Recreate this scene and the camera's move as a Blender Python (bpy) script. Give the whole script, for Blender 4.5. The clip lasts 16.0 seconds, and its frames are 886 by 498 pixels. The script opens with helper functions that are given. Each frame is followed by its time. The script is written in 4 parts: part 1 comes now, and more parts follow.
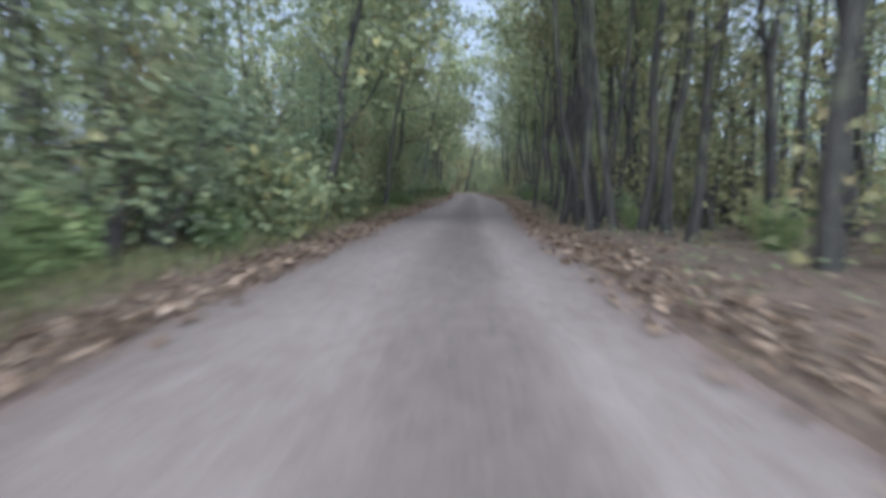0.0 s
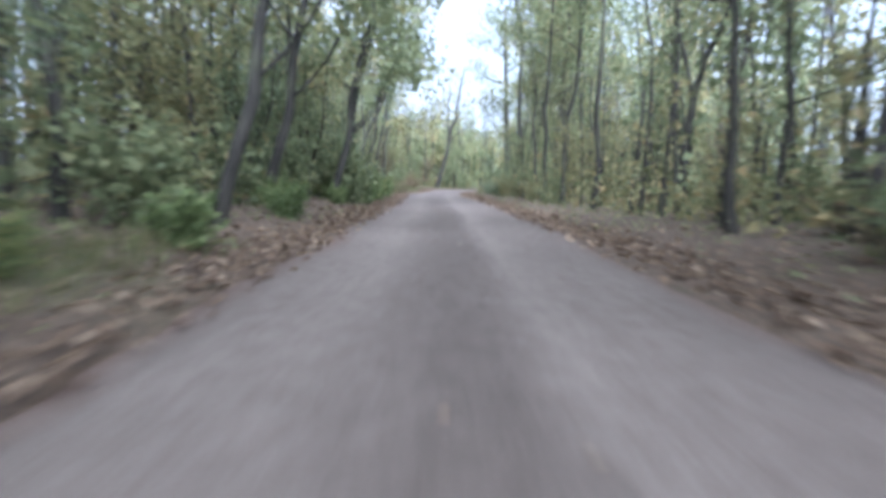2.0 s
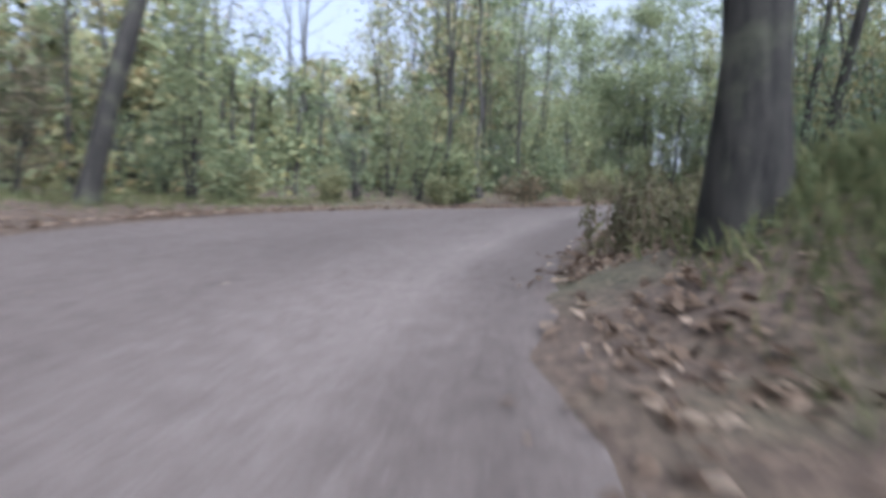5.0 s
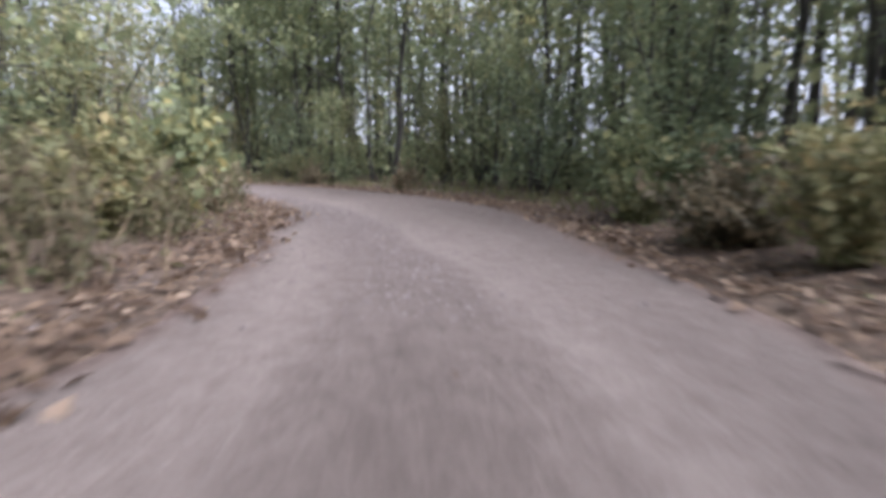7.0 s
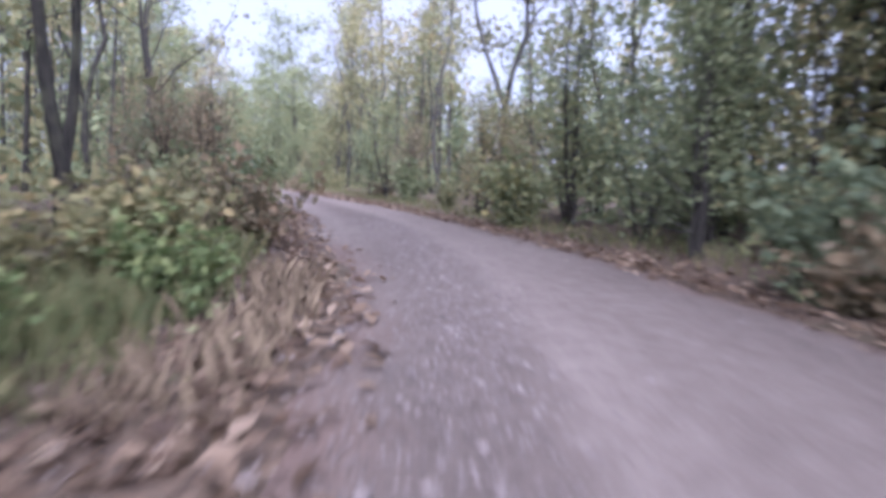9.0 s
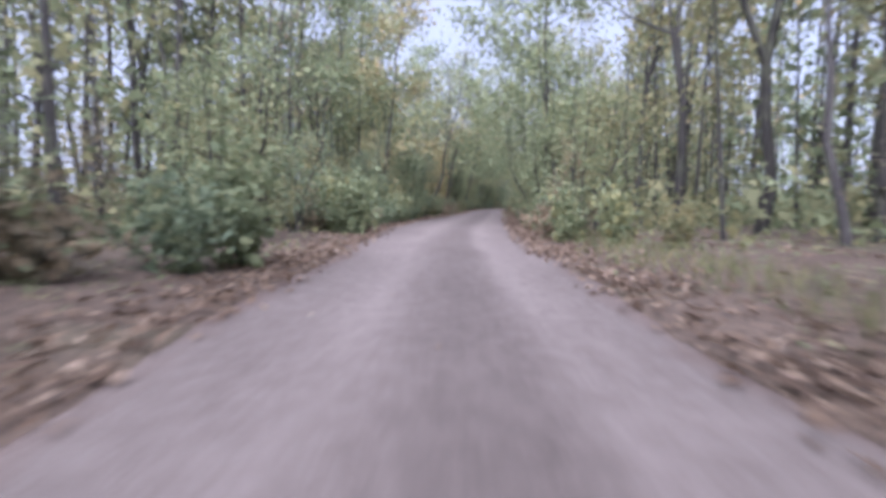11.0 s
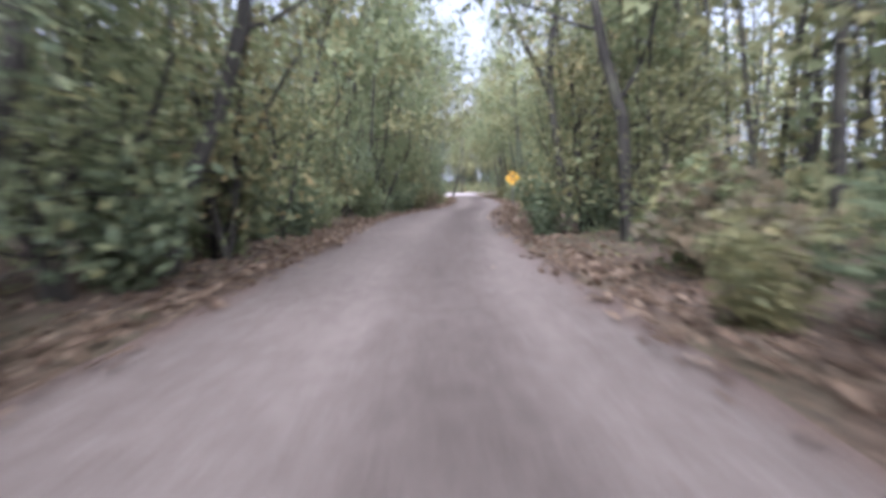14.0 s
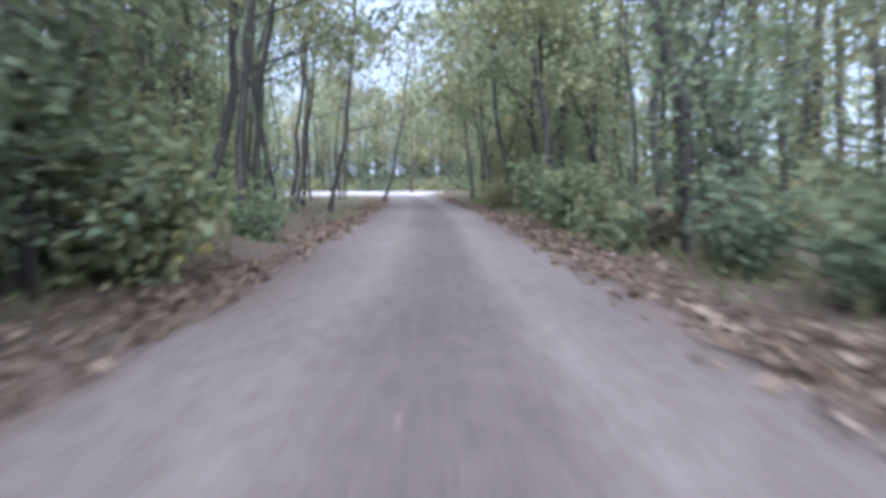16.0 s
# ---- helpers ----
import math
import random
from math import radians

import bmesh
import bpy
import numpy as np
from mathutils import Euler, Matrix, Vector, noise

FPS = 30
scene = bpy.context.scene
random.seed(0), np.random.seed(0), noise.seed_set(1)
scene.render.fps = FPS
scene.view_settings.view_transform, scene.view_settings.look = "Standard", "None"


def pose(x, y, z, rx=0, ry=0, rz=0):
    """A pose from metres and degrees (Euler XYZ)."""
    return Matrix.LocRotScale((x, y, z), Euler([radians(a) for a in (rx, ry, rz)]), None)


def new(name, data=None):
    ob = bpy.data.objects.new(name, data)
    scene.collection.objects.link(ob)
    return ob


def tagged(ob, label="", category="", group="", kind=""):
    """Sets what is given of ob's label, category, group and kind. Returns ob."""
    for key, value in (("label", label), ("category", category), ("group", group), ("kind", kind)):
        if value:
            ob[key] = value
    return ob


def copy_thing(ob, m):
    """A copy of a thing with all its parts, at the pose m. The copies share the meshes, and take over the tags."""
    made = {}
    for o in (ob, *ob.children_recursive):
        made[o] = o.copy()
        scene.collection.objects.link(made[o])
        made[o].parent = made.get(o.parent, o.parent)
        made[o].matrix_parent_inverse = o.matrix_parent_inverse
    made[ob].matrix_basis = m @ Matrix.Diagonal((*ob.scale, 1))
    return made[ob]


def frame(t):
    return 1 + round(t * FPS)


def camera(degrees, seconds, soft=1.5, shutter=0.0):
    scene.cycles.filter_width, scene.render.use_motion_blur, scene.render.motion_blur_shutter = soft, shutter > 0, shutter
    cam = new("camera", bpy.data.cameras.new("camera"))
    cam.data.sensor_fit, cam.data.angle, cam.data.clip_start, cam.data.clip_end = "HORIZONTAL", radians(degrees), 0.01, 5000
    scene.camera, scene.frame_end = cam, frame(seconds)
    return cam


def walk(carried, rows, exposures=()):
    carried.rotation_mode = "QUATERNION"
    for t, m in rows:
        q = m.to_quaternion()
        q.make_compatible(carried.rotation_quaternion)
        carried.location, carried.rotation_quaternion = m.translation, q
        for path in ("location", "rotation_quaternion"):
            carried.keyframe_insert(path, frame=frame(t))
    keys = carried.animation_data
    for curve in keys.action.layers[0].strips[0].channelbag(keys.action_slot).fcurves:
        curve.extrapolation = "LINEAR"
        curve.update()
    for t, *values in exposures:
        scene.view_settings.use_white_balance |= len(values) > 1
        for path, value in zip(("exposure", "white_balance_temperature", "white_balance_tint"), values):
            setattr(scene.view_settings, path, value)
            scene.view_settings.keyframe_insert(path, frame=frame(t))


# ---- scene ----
# A gravel road through an autumn wood, driven along under an overcast sky.
cam = camera(66, 16.0, soft=4.3, shutter=0.3)
PATH = [
    (0, 0, 0, 1.2, 0, -5.13, -0.12),
    (0.5, 0.42, 16.15, 1.2, -1.78, -4.74, 0.31),
    (1, 1.05, 32.29, 1.2, -2.61, -7.05, 0.78),
    (1.5, 1.79, 48.38, 1.2, -3.22, -6.81, -0.5),
    (2, 2.49, 64.17, 1.2, -2.06, -5.76, -1.1),
    (2.5, 3.04, 79.28, 1.2, -0.89, -6.76, 0.32),
    (3, 3.4, 93.67, 1.2, 0.88, -6.56, 0.43),
    (3.5, 3.59, 107.08, 1.2, -0.38, -6.33, 0.54),
    (4, 3.93, 118.53, 1.2, -3.35, -6.16, -0.5),
    (4.5, 5.17, 128.55, 1.2, -9.18, -6.13, -0.31),
    (5, 7.57, 137.6, 1.2, -20.13, -6.18, -1.82),
    (5.2, 9.05, 140.98, 1.2, -24.69, -6.41, -1.02),
    (5.6, 12.55, 147.31, 1.2, -33.12, -6.64, -0.82),
    (6.1, 17.86, 154.19, 1.2, -41.85, -6.92, -0.58),
    (6.6, 23.73, 160.2, 1.2, -45.78, -7.2, -0.34),
    (7, 28.25, 164.69, 1.2, -43.8, -7.43, -0.15),
    (7.3, 31.31, 168.14, 1.2, -38.69, -7.6, 0),
    (7.5, 32.99, 170.54, 1.2, -32.69, -7.4, 0),
    (8, 36.65, 177.06, 1.2, -16.69, -5.1, -0.4),
    (8.5, 39.37, 184.47, 1.2, -8.69, -5.75, -1.2),
    (9, 40.88, 192.37, 1.2, -1.69, -5.7, -2),
    (9.5, 40.98, 200.22, 1.2, 5.81, -5.2, -2),
    (9.7, 40.7, 203.32, 1.2, 8.81, -5.1, -1.5),
    (10.1, 39.75, 209.99, 1.2, 13.39, -4.75, -1.21),
    (10.6, 37.45, 219.6, 1.2, 17.93, -4.31, -0.86),
    (11, 34.7, 228.38, 1.2, 19.94, -3.96, -0.57),
    (11.4, 31.36, 237.94, 1.2, 20.23, -3.6, -0.29),
    (11.8, 27.66, 248.48, 1.2, 18.81, -3.25, 0.65),
    (12, 25.86, 254.06, 1.2, 18.31, -3.15, 0.45),
    (12.5, 22.03, 268.21, 1.2, 16.7, -3.96, 0.64),
    (13, 18.39, 282.19, 1.2, 16.18, -4.24, -0.5),
    (13.5, 14.68, 296.08, 1.2, 15.01, -4.96, 1.34),
    (14, 11.02, 309.8, 1.2, 12.53, -4.96, 1.22),
    (14.5, 8.13, 323.17, 1.2, 10.65, -4.87, -0.1),
    (15, 5.82, 336.06, 1.2, 9.49, -4.94, 0.03),
    (15.5, 3.98, 348.1, 1.2, 8.51, -5.3, -0.53),
    (15.8, 3.15, 355.13, 1.2, 7.26, -6.12, -0.63),
    (16, 2.52, 359.8, 1.2, 8.94, -5.27, 0.07),
]
walk(cam, [(t, pose(x, y, z, 90 + pitch, roll, yaw)) for t, x, y, z, yaw, pitch, roll in PATH],
     exposures=[
         (0, 3.26, 5190, 17),
         (0.6, 4.24, 5090, 20),
         (1.5, 4.02, 5330, 22),
         (2.1, 4.16, 5120, 19),
         (3, 3.92, 5190, 19),
         (3.6, 3.46, 5292, 19.6),
         (4.5, 3.52, 5370, 22),
         (5.2, 3.58, 5270, 23),
         (7.3, 3.76, 5750, 29),
         (8.2, 3.7, 5450, 32),
         (9.6, 3.78, 5220, 41),
         (10.4, 3.64, 5320, 34),
         (12, 3.47, 5350, 33),
         (13, 3.94, 5540, 30),
         (14.5, 3.98, 5420, 28),
         (15.0, 3.91, 5170, 24),
         (15.5, 4.1, 5000, 21),
         (16, 3.95, 5060, 24),
     ])

# ---- sky and light ----
world = bpy.data.worlds.new("overcast_sky")
scene.world = world
world.use_nodes = True
wn = world.node_tree
sky = wn.nodes.new("ShaderNodeTexSky")
sky.sky_type = "NISHITA"
sky.sun_disc = False
sky.sun_elevation = radians(30)
sky.sun_rotation = radians(190)
sky.air_density = 1.0
sky.dust_density = 4.0
veil = wn.nodes.new("ShaderNodeMix")
veil.data_type = "RGBA"
veil.inputs[0].default_value = 0.88
veil.inputs[7].default_value = (2.7, 2.95, 2.98, 1)
wn.links.new(sky.outputs[0], veil.inputs[6])
back = wn.nodes["Background"]
back.inputs[1].default_value = 0.027
wn.links.new(veil.outputs[2], back.inputs[0])

sun_data = bpy.data.lights.new("sun", "SUN")
sun_data.energy = 2.3
sun_data.angle = radians(85)
sun_data.color = (1.0, 0.98, 0.95)
sun = new("sun", sun_data)
sun.matrix_world = pose(0, 0, 60, 60, 0, 10)


# ---- materials ----
def material(name, rough=0.9):
    m = bpy.data.materials.new(name)
    m.use_nodes = True
    n = m.node_tree
    bsdf = n.nodes["Principled BSDF"]
    bsdf.inputs["Roughness"].default_value = rough
    bsdf.inputs["Specular IOR Level"].default_value = 0.25
    return m, n, bsdf


def ramp(n, source, stops):
    r = n.nodes.new("ShaderNodeValToRGB")
    while len(r.color_ramp.elements) < len(stops):
        r.color_ramp.elements.new(0.5)
    for e, (p, c) in zip(r.color_ramp.elements, stops):
        e.position, e.color = p, (*c, 1)
    n.links.new(source, r.inputs[0])
    return r.outputs[0]


def grain(n, scale, detail=4, coords=None, stretch=(1, 1, 1), rough=0.6):
    t = n.nodes.new("ShaderNodeTexNoise")
    t.inputs["Scale"].default_value = scale
    t.inputs["Detail"].default_value = detail
    t.inputs["Roughness"].default_value = rough
    if coords is None:
        coords = n.nodes.new("ShaderNodeTexCoord").outputs["Object"]
    mp = n.nodes.new("ShaderNodeMapping")
    mp.inputs["Scale"].default_value = stretch
    n.links.new(coords, mp.inputs[0])
    n.links.new(mp.outputs[0], t.inputs[0])
    return t.outputs[0]


def blend(n, fac, a, b, mode="MIX"):
    x = n.nodes.new("ShaderNodeMix")
    x.data_type, x.blend_type = "RGBA", mode
    for value, socket in ((fac, x.inputs[0]), (a, x.inputs[6]), (b, x.inputs[7])):
        if isinstance(value, bpy.types.NodeSocket):
            n.links.new(value, socket)
        elif isinstance(value, (int, float)):
            socket.default_value = value
        else:
            socket.default_value = (*value, 1)
    return x.outputs[2]


def sums(n, op, a, b=0.0):
    x = n.nodes.new("ShaderNodeMath")
    x.operation = op
    for value, socket in ((a, x.inputs[0]), (b, x.inputs[1])):
        if isinstance(value, bpy.types.NodeSocket):
            n.links.new(value, socket)
        else:
            socket.default_value = value
    return x.outputs[0]


def relief(n, bsdf, height, strength, distance):
    b = n.nodes.new("ShaderNodeBump")
    b.inputs["Strength"].default_value = strength
    b.inputs["Distance"].default_value = distance
    n.links.new(height, b.inputs["Height"])
    n.links.new(b.outputs[0], bsdf.inputs["Normal"])


def bark_material(name, dark, light):
    m, n, b = material(name, 0.95)
    fine = grain(n, 9, 6, stretch=(1, 1, 0.18))
    broad = grain(n, 1.3, 3)
    c = ramp(n, fine, [(0.3, dark), (0.62, light)])
    moss = ramp(n, broad, [(0.5, (0, 0, 0)), (0.7, (1, 1, 1))])
    c = blend(n, sums(n, "MULTIPLY", moss, 0.45), c, (0.09, 0.1, 0.055))
    n.links.new(c, b.inputs["Base Color"])
    relief(n, b, fine, 0.7, 0.03)
    return m


def leaf_material(name, stops):
    """Leaves whose hue changes from leaf to leaf and a little from plant to plant; light shines through them."""
    m, n, b = material(name, 0.7)
    geo = n.nodes.new("ShaderNodeNewGeometry")
    info = n.nodes.new("ShaderNodeObjectInfo")
    pick = sums(n, "ADD", sums(n, "MULTIPLY", geo.outputs["Random Per Island"], 0.68),
                sums(n, "MULTIPLY", info.outputs["Random"], 0.32))
    c = ramp(n, pick, stops)
    spots = grain(n, 18, 3)
    c = blend(n, ramp(n, spots, [(0.55, (0, 0, 0)), (0.8, (0.6, 0.6, 0.6))]), c, (0.16, 0.1, 0.04))
    n.links.new(c, b.inputs["Base Color"])
    thin = n.nodes.new("ShaderNodeBsdfTranslucent")
    n.links.new(c, thin.inputs[0])
    mix = n.nodes.new("ShaderNodeMixShader")
    mix.inputs[0].default_value = 0.5
    n.links.new(b.outputs[0], mix.inputs[1])
    n.links.new(thin.outputs[0], mix.inputs[2])
    n.links.new(mix.outputs[0], n.nodes["Material Output"].inputs[0])
    return m


def plain_material(name, c0, c1, scale, rough, metal=0.0):
    m, n, b = material(name, rough)
    b.inputs["Metallic"].default_value = metal
    g = grain(n, scale, 5)
    n.links.new(ramp(n, g, [(0.3, c0), (0.7, c1)]), b.inputs["Base Color"])
    return m


BARK = bark_material("bark_dark", (0.0085, 0.0082, 0.0065), (0.029, 0.0275, 0.0215))
BARK_GREY = bark_material("bark_grey", (0.0135, 0.0125, 0.0105), (0.043, 0.04, 0.034))
STALK = plain_material("dry_stalk", (0.07, 0.052, 0.032), (0.17, 0.135, 0.08), 6, 0.9)
LEAF_GREEN = leaf_material("leaf_green", [(0.0, (0.085, 0.110, 0.054)), (0.45, (0.146, 0.178, 0.087)), (0.8, (0.206, 0.227, 0.108)), (1.0, (0.309, 0.272, 0.100))])
LEAF_DARK = leaf_material("leaf_dark_green", [(0.0, (0.074, 0.103, 0.060)), (0.5, (0.123, 0.162, 0.090)), (0.85, (0.179, 0.208, 0.105)), (1.0, (0.237, 0.209, 0.092))])
LEAF_OLIVE = leaf_material("leaf_olive", [(0.0, (0.094, 0.109, 0.052)), (0.4, (0.152, 0.162, 0.076)), (0.75, (0.219, 0.209, 0.094)), (1.0, (0.307, 0.234, 0.109))])
LEAF_YELLOW = leaf_material("leaf_yellow", [(0.0, (0.145, 0.145, 0.061)), (0.4, (0.235, 0.207, 0.087)), (0.75, (0.345, 0.271, 0.113)), (1.0, (0.362, 0.233, 0.102))])
LEAF_BROWN = leaf_material("leaf_russet", [(0.0, (0.087, 0.087, 0.052)), (0.4, (0.134, 0.118, 0.071)), (0.75, (0.199, 0.156, 0.090)), (1.0, (0.289, 0.206, 0.127))])
LEAF_FRESH = leaf_material("leaf_fresh_green", [(0.0, (0.069, 0.103, 0.038)), (0.5, (0.112, 0.158, 0.058)), (0.85, (0.188, 0.225, 0.085)), (1.0, (0.383, 0.323, 0.113))])
LEAF_WEED = leaf_material("leaf_weed", [(0.0, (0.082, 0.069, 0.043)), (0.4, (0.103, 0.103, 0.052)), (0.75, (0.155, 0.150, 0.073)), (1.0, (0.256, 0.219, 0.116))])
LITTER = leaf_material("leaf_litter", [(0.0, (0.035, 0.024, 0.016)), (0.3, (0.095, 0.066, 0.043)), (0.65, (0.2, 0.147, 0.097)), (1.0, (0.45, 0.365, 0.265))])
GRASS = leaf_material("grass_blade", [(0.0, (0.055, 0.07, 0.028)), (0.5, (0.1, 0.118, 0.046)), (1.0, (0.21, 0.185, 0.09))])
BLOSSOM = plain_material("cream_blossom", (0.6, 0.56, 0.4), (0.78, 0.75, 0.62), 20, 0.8)
PALE_WOOD = plain_material("weathered_wood", (0.16, 0.13, 0.1), (0.36, 0.31, 0.25), 14, 0.9)
STONE = plain_material("gravel_stone", (0.05, 0.042, 0.036), (0.19, 0.165, 0.145), 9, 0.9)
PALE_STONE = plain_material("pale_stone", (0.28, 0.25, 0.22), (0.5, 0.47, 0.43), 14, 0.9)


def road_material():
    m, n, b = material("gravel_road", 0.92)
    uv_node = n.nodes.new("ShaderNodeUVMap")
    uv_node.uv_map = "UVMap"
    uv = uv_node.outputs[0]
    rim_node = n.nodes.new("ShaderNodeUVMap")
    rim_node.uv_map = "edge"
    rim = n.nodes.new("ShaderNodeSeparateXYZ")
    n.links.new(rim_node.outputs[0], rim.inputs[0])
    split = n.nodes.new("ShaderNodeSeparateXYZ")
    n.links.new(uv, split.inputs[0])
    warp = grain(n, 0.35, 3, uv, (1, 0.35, 1))
    u = sums(n, "ADD", split.outputs[0], sums(n, "MULTIPLY", sums(n, "SUBTRACT", warp, 0.5), 0.8))
    across = sums(n, "DIVIDE", sums(n, "ADD", u, 3.5), 7.0)
    bands = ramp(n, across, [(0.06, (0.3, 0.3, 0.3)), (0.2, (0.55, 0.55, 0.55)), (0.37, (0.95, 0.95, 0.95)), (0.44, (0.45, 0.45, 0.45)), (0.5, (0.22, 0.22, 0.22)),
                             (0.565, (0.3, 0.3, 0.3)), (0.625, (1, 1, 1)), (0.7, (0.7, 0.7, 0.7)), (0.82, (0.5, 0.5, 0.5)), (0.94, (0.25, 0.25, 0.25))])
    patch = grain(n, 0.8, 4, uv, (1, 0.3, 1))
    fine = grain(n, 28, 6)
    streak = grain(n, 6, 4, uv, (1.6, 0.12, 1))
    tone = sums(n, "ADD", sums(n, "MULTIPLY", bands, 0.42), sums(n, "MULTIPLY", patch, 0.42))
    tone = sums(n, "ADD", tone, sums(n, "MULTIPLY", sums(n, "SUBTRACT", streak, 0.5), 0.2))
    tone = sums(n, "ADD", tone, sums(n, "MULTIPLY", sums(n, "SUBTRACT", fine, 0.5), 0.75))
    lumps = grain(n, 5, 3, uv, (1, 0.6, 1))
    tone = sums(n, "ADD", tone, sums(n, "MULTIPLY", sums(n, "SUBTRACT", lumps, 0.5), 0.5))
    c = ramp(n, tone, [(0.1, (0.054, 0.0435, 0.034)), (0.45, (0.098, 0.081, 0.066)), (0.85, (0.16, 0.136, 0.114))])
    # dark soil and crumbled leaves worked into the margins
    soil = ramp(n, fine, [(0.3, (0.05, 0.036, 0.028)), (0.7, (0.14, 0.1, 0.075))])
    margin = sums(n, "ADD", rim.outputs[0], sums(n, "MULTIPLY", sums(n, "SUBTRACT", patch, 0.5), 1.2))
    c = blend(n, ramp(n, margin, [(0.2, (1, 1, 1)), (0.75, (0, 0, 0))]), c, soil)
    n.links.new(c, b.inputs["Base Color"])
    relief(n, b, sums(n, "ADD", fine, sums(n, "MULTIPLY", lumps, 1.5)), 0.6, 0.03)
    return m


def ground_material():
    m, n, b = material("forest_floor", 0.95)
    broad = grain(n, 0.22, 4)
    fine = grain(n, 9, 5)
    leaves = ramp(n, fine, [(0.3, (0.028, 0.021, 0.014)), (0.5, (0.066, 0.048, 0.032)), (0.68, (0.125, 0.092, 0.06))])
    green = ramp(n, fine, [(0.3, (0.03, 0.036, 0.016)), (0.7, (0.085, 0.088, 0.04))])
    c = blend(n, ramp(n, broad, [(0.54, (0, 0, 0)), (0.72, (0.55, 0.55, 0.55))]), leaves, green)
    n.links.new(c, b.inputs["Base Color"])
    relief(n, b, fine, 0.8, 0.05)
    return m


ROAD = road_material()
FLOOR = ground_material()


# ---- the road's line ----
def spline(keys, step=1.0):
    """Points a step apart along a smooth line through the keys (any number of columns, the first two in metres)."""
    k = np.array(keys, float)
    k = np.vstack([2 * k[0] - k[1], k, 2 * k[-1] - k[-2]])
    out = []
    for i in range(1, len(k) - 2):
        p0, p1, p2, p3 = k[i - 1:i + 3]
        n = max(2, int(np.hypot(*(p2 - p1)[:2]) / 0.25))
        for t in np.linspace(0, 1, n, endpoint=False):
            out.append(0.5 * (2 * p1 + (p2 - p0) * t + (2 * p0 - 5 * p1 + 4 * p2 - p3) * t * t + (3 * p1 - p0 - 3 * p2 + p3) * t ** 3))
    out = np.array(out)
    run = np.r_[0, np.cumsum(np.hypot(*np.diff(out[:, :2], axis=0).T))]
    s = np.arange(0, run[-1], step)
    return np.column_stack([np.interp(s, run, out[:, j]) for j in range(out.shape[1])])


# x, y and how far the road reaches to the left and the right of this line
LINE = spline([
    (-0.6, -45, 2.6, 2.3),
    (-0.2, -15, 2.6, 2.3),
    (0.0, 0.0, 2.7, 2.1),
    (0.42, 16.15, 2.6, 2.1),
    (1.05, 32.29, 2.6, 2.5),
    (1.79, 48.38, 2.5, 3.1),
    (2.49, 64.17, 2.4, 3.1),
    (3.04, 79.28, 2.4, 3.0),
    (3.4, 93.67, 2.3, 2.8),
    (3.59, 107.08, 2.3, 2.8),
    (3.93, 118.53, 2.6, 2.3),
    (4.67, 124.54, 2.7, 2.0),
    (6.13, 132.17, 3.0, 1.4),
    (7.09, 135.79, 3.6, 1.2),
    (8.31, 139.29, 5.0, 1.0),
    (9.92, 142.56, 7.0, 0.8),
    (12.11, 146.52, 9.0, 0.8),
    (14.67, 150.06, 9.2, 1.0),
    (17.86, 154.19, 7.8, 1.3),
    (23.73, 160.2, 4.0, 2.1),
    (28.25, 164.69, 2.6, 2.6),
    (31.31, 168.14, 2.2, 3.0),
    (33.72, 171.84, 1.6, 3.4),
    (36.65, 177.06, 0.9, 4.5),
    (38.83, 182.99, 0.6, 5.0),
    (40.28, 189.21, 0.6, 4.9),
    (40.92, 195.51, 0.75, 3.9),
    (40.98, 200.22, 1.0, 3.4),
    (40.23, 206.66, 1.8, 2.9),
    (38.83, 213.83, 1.9, 2.6),
    (36.76, 221.79, 2.3, 2.4),
    (33.87, 230.77, 2.5, 2.3),
    (30.44, 240.57, 2.6, 2.3),
    (27.66, 248.48, 2.7, 2.4),
    (24.33, 259.72, 3.3, 2.5),
    (20.57, 273.8, 3.3, 2.4),
    (17.65, 284.97, 2.8, 2.4),
    (14.68, 296.08, 2.4, 2.3),
    (11.02, 309.8, 2.6, 2.1),
    (8.13, 323.17, 2.8, 1.8),
    (5.82, 336.06, 3.4, 1.7),
    (3.98, 348.1, 2.9, 1.9),
    (2.52, 359.8, 2.5, 2.2),
    (-2.7, 389.3, 2.7, 2.3),
    (-9.0, 418.7, 2.9, 2.5),
    (-14.3, 438.1, 3.5, 3.5),
    (-20.7, 449.3, 4.5, 4.5),
    (-30.8, 455.8, 4.5, 4.5),
    (-45.5, 459.6, 4, 4),
    (-73.8, 459.2, 3, 3),
], 0.5)
AXIS = LINE[:, :2]
TANGENT = np.gradient(AXIS, axis=0)
TANGENT /= np.hypot(TANGENT[:, 0], TANGENT[:, 1])[:, None]
NORMAL = np.column_stack([-TANGENT[:, 1], TANGENT[:, 0]])       # to the left
SMOOTH = np.ones(13) / 13
REACH = {1: np.convolve(np.pad(LINE[:, 2], 6, "edge"), SMOOTH, "valid"), -1: np.convolve(np.pad(LINE[:, 3], 6, "edge"), SMOOTH, "valid")}
EDGE = {side: AXIS + side * NORMAL * REACH[side][:, None] for side in (1, -1)}
RUN = np.r_[0, np.cumsum(np.hypot(*np.diff(AXIS, axis=0).T))]


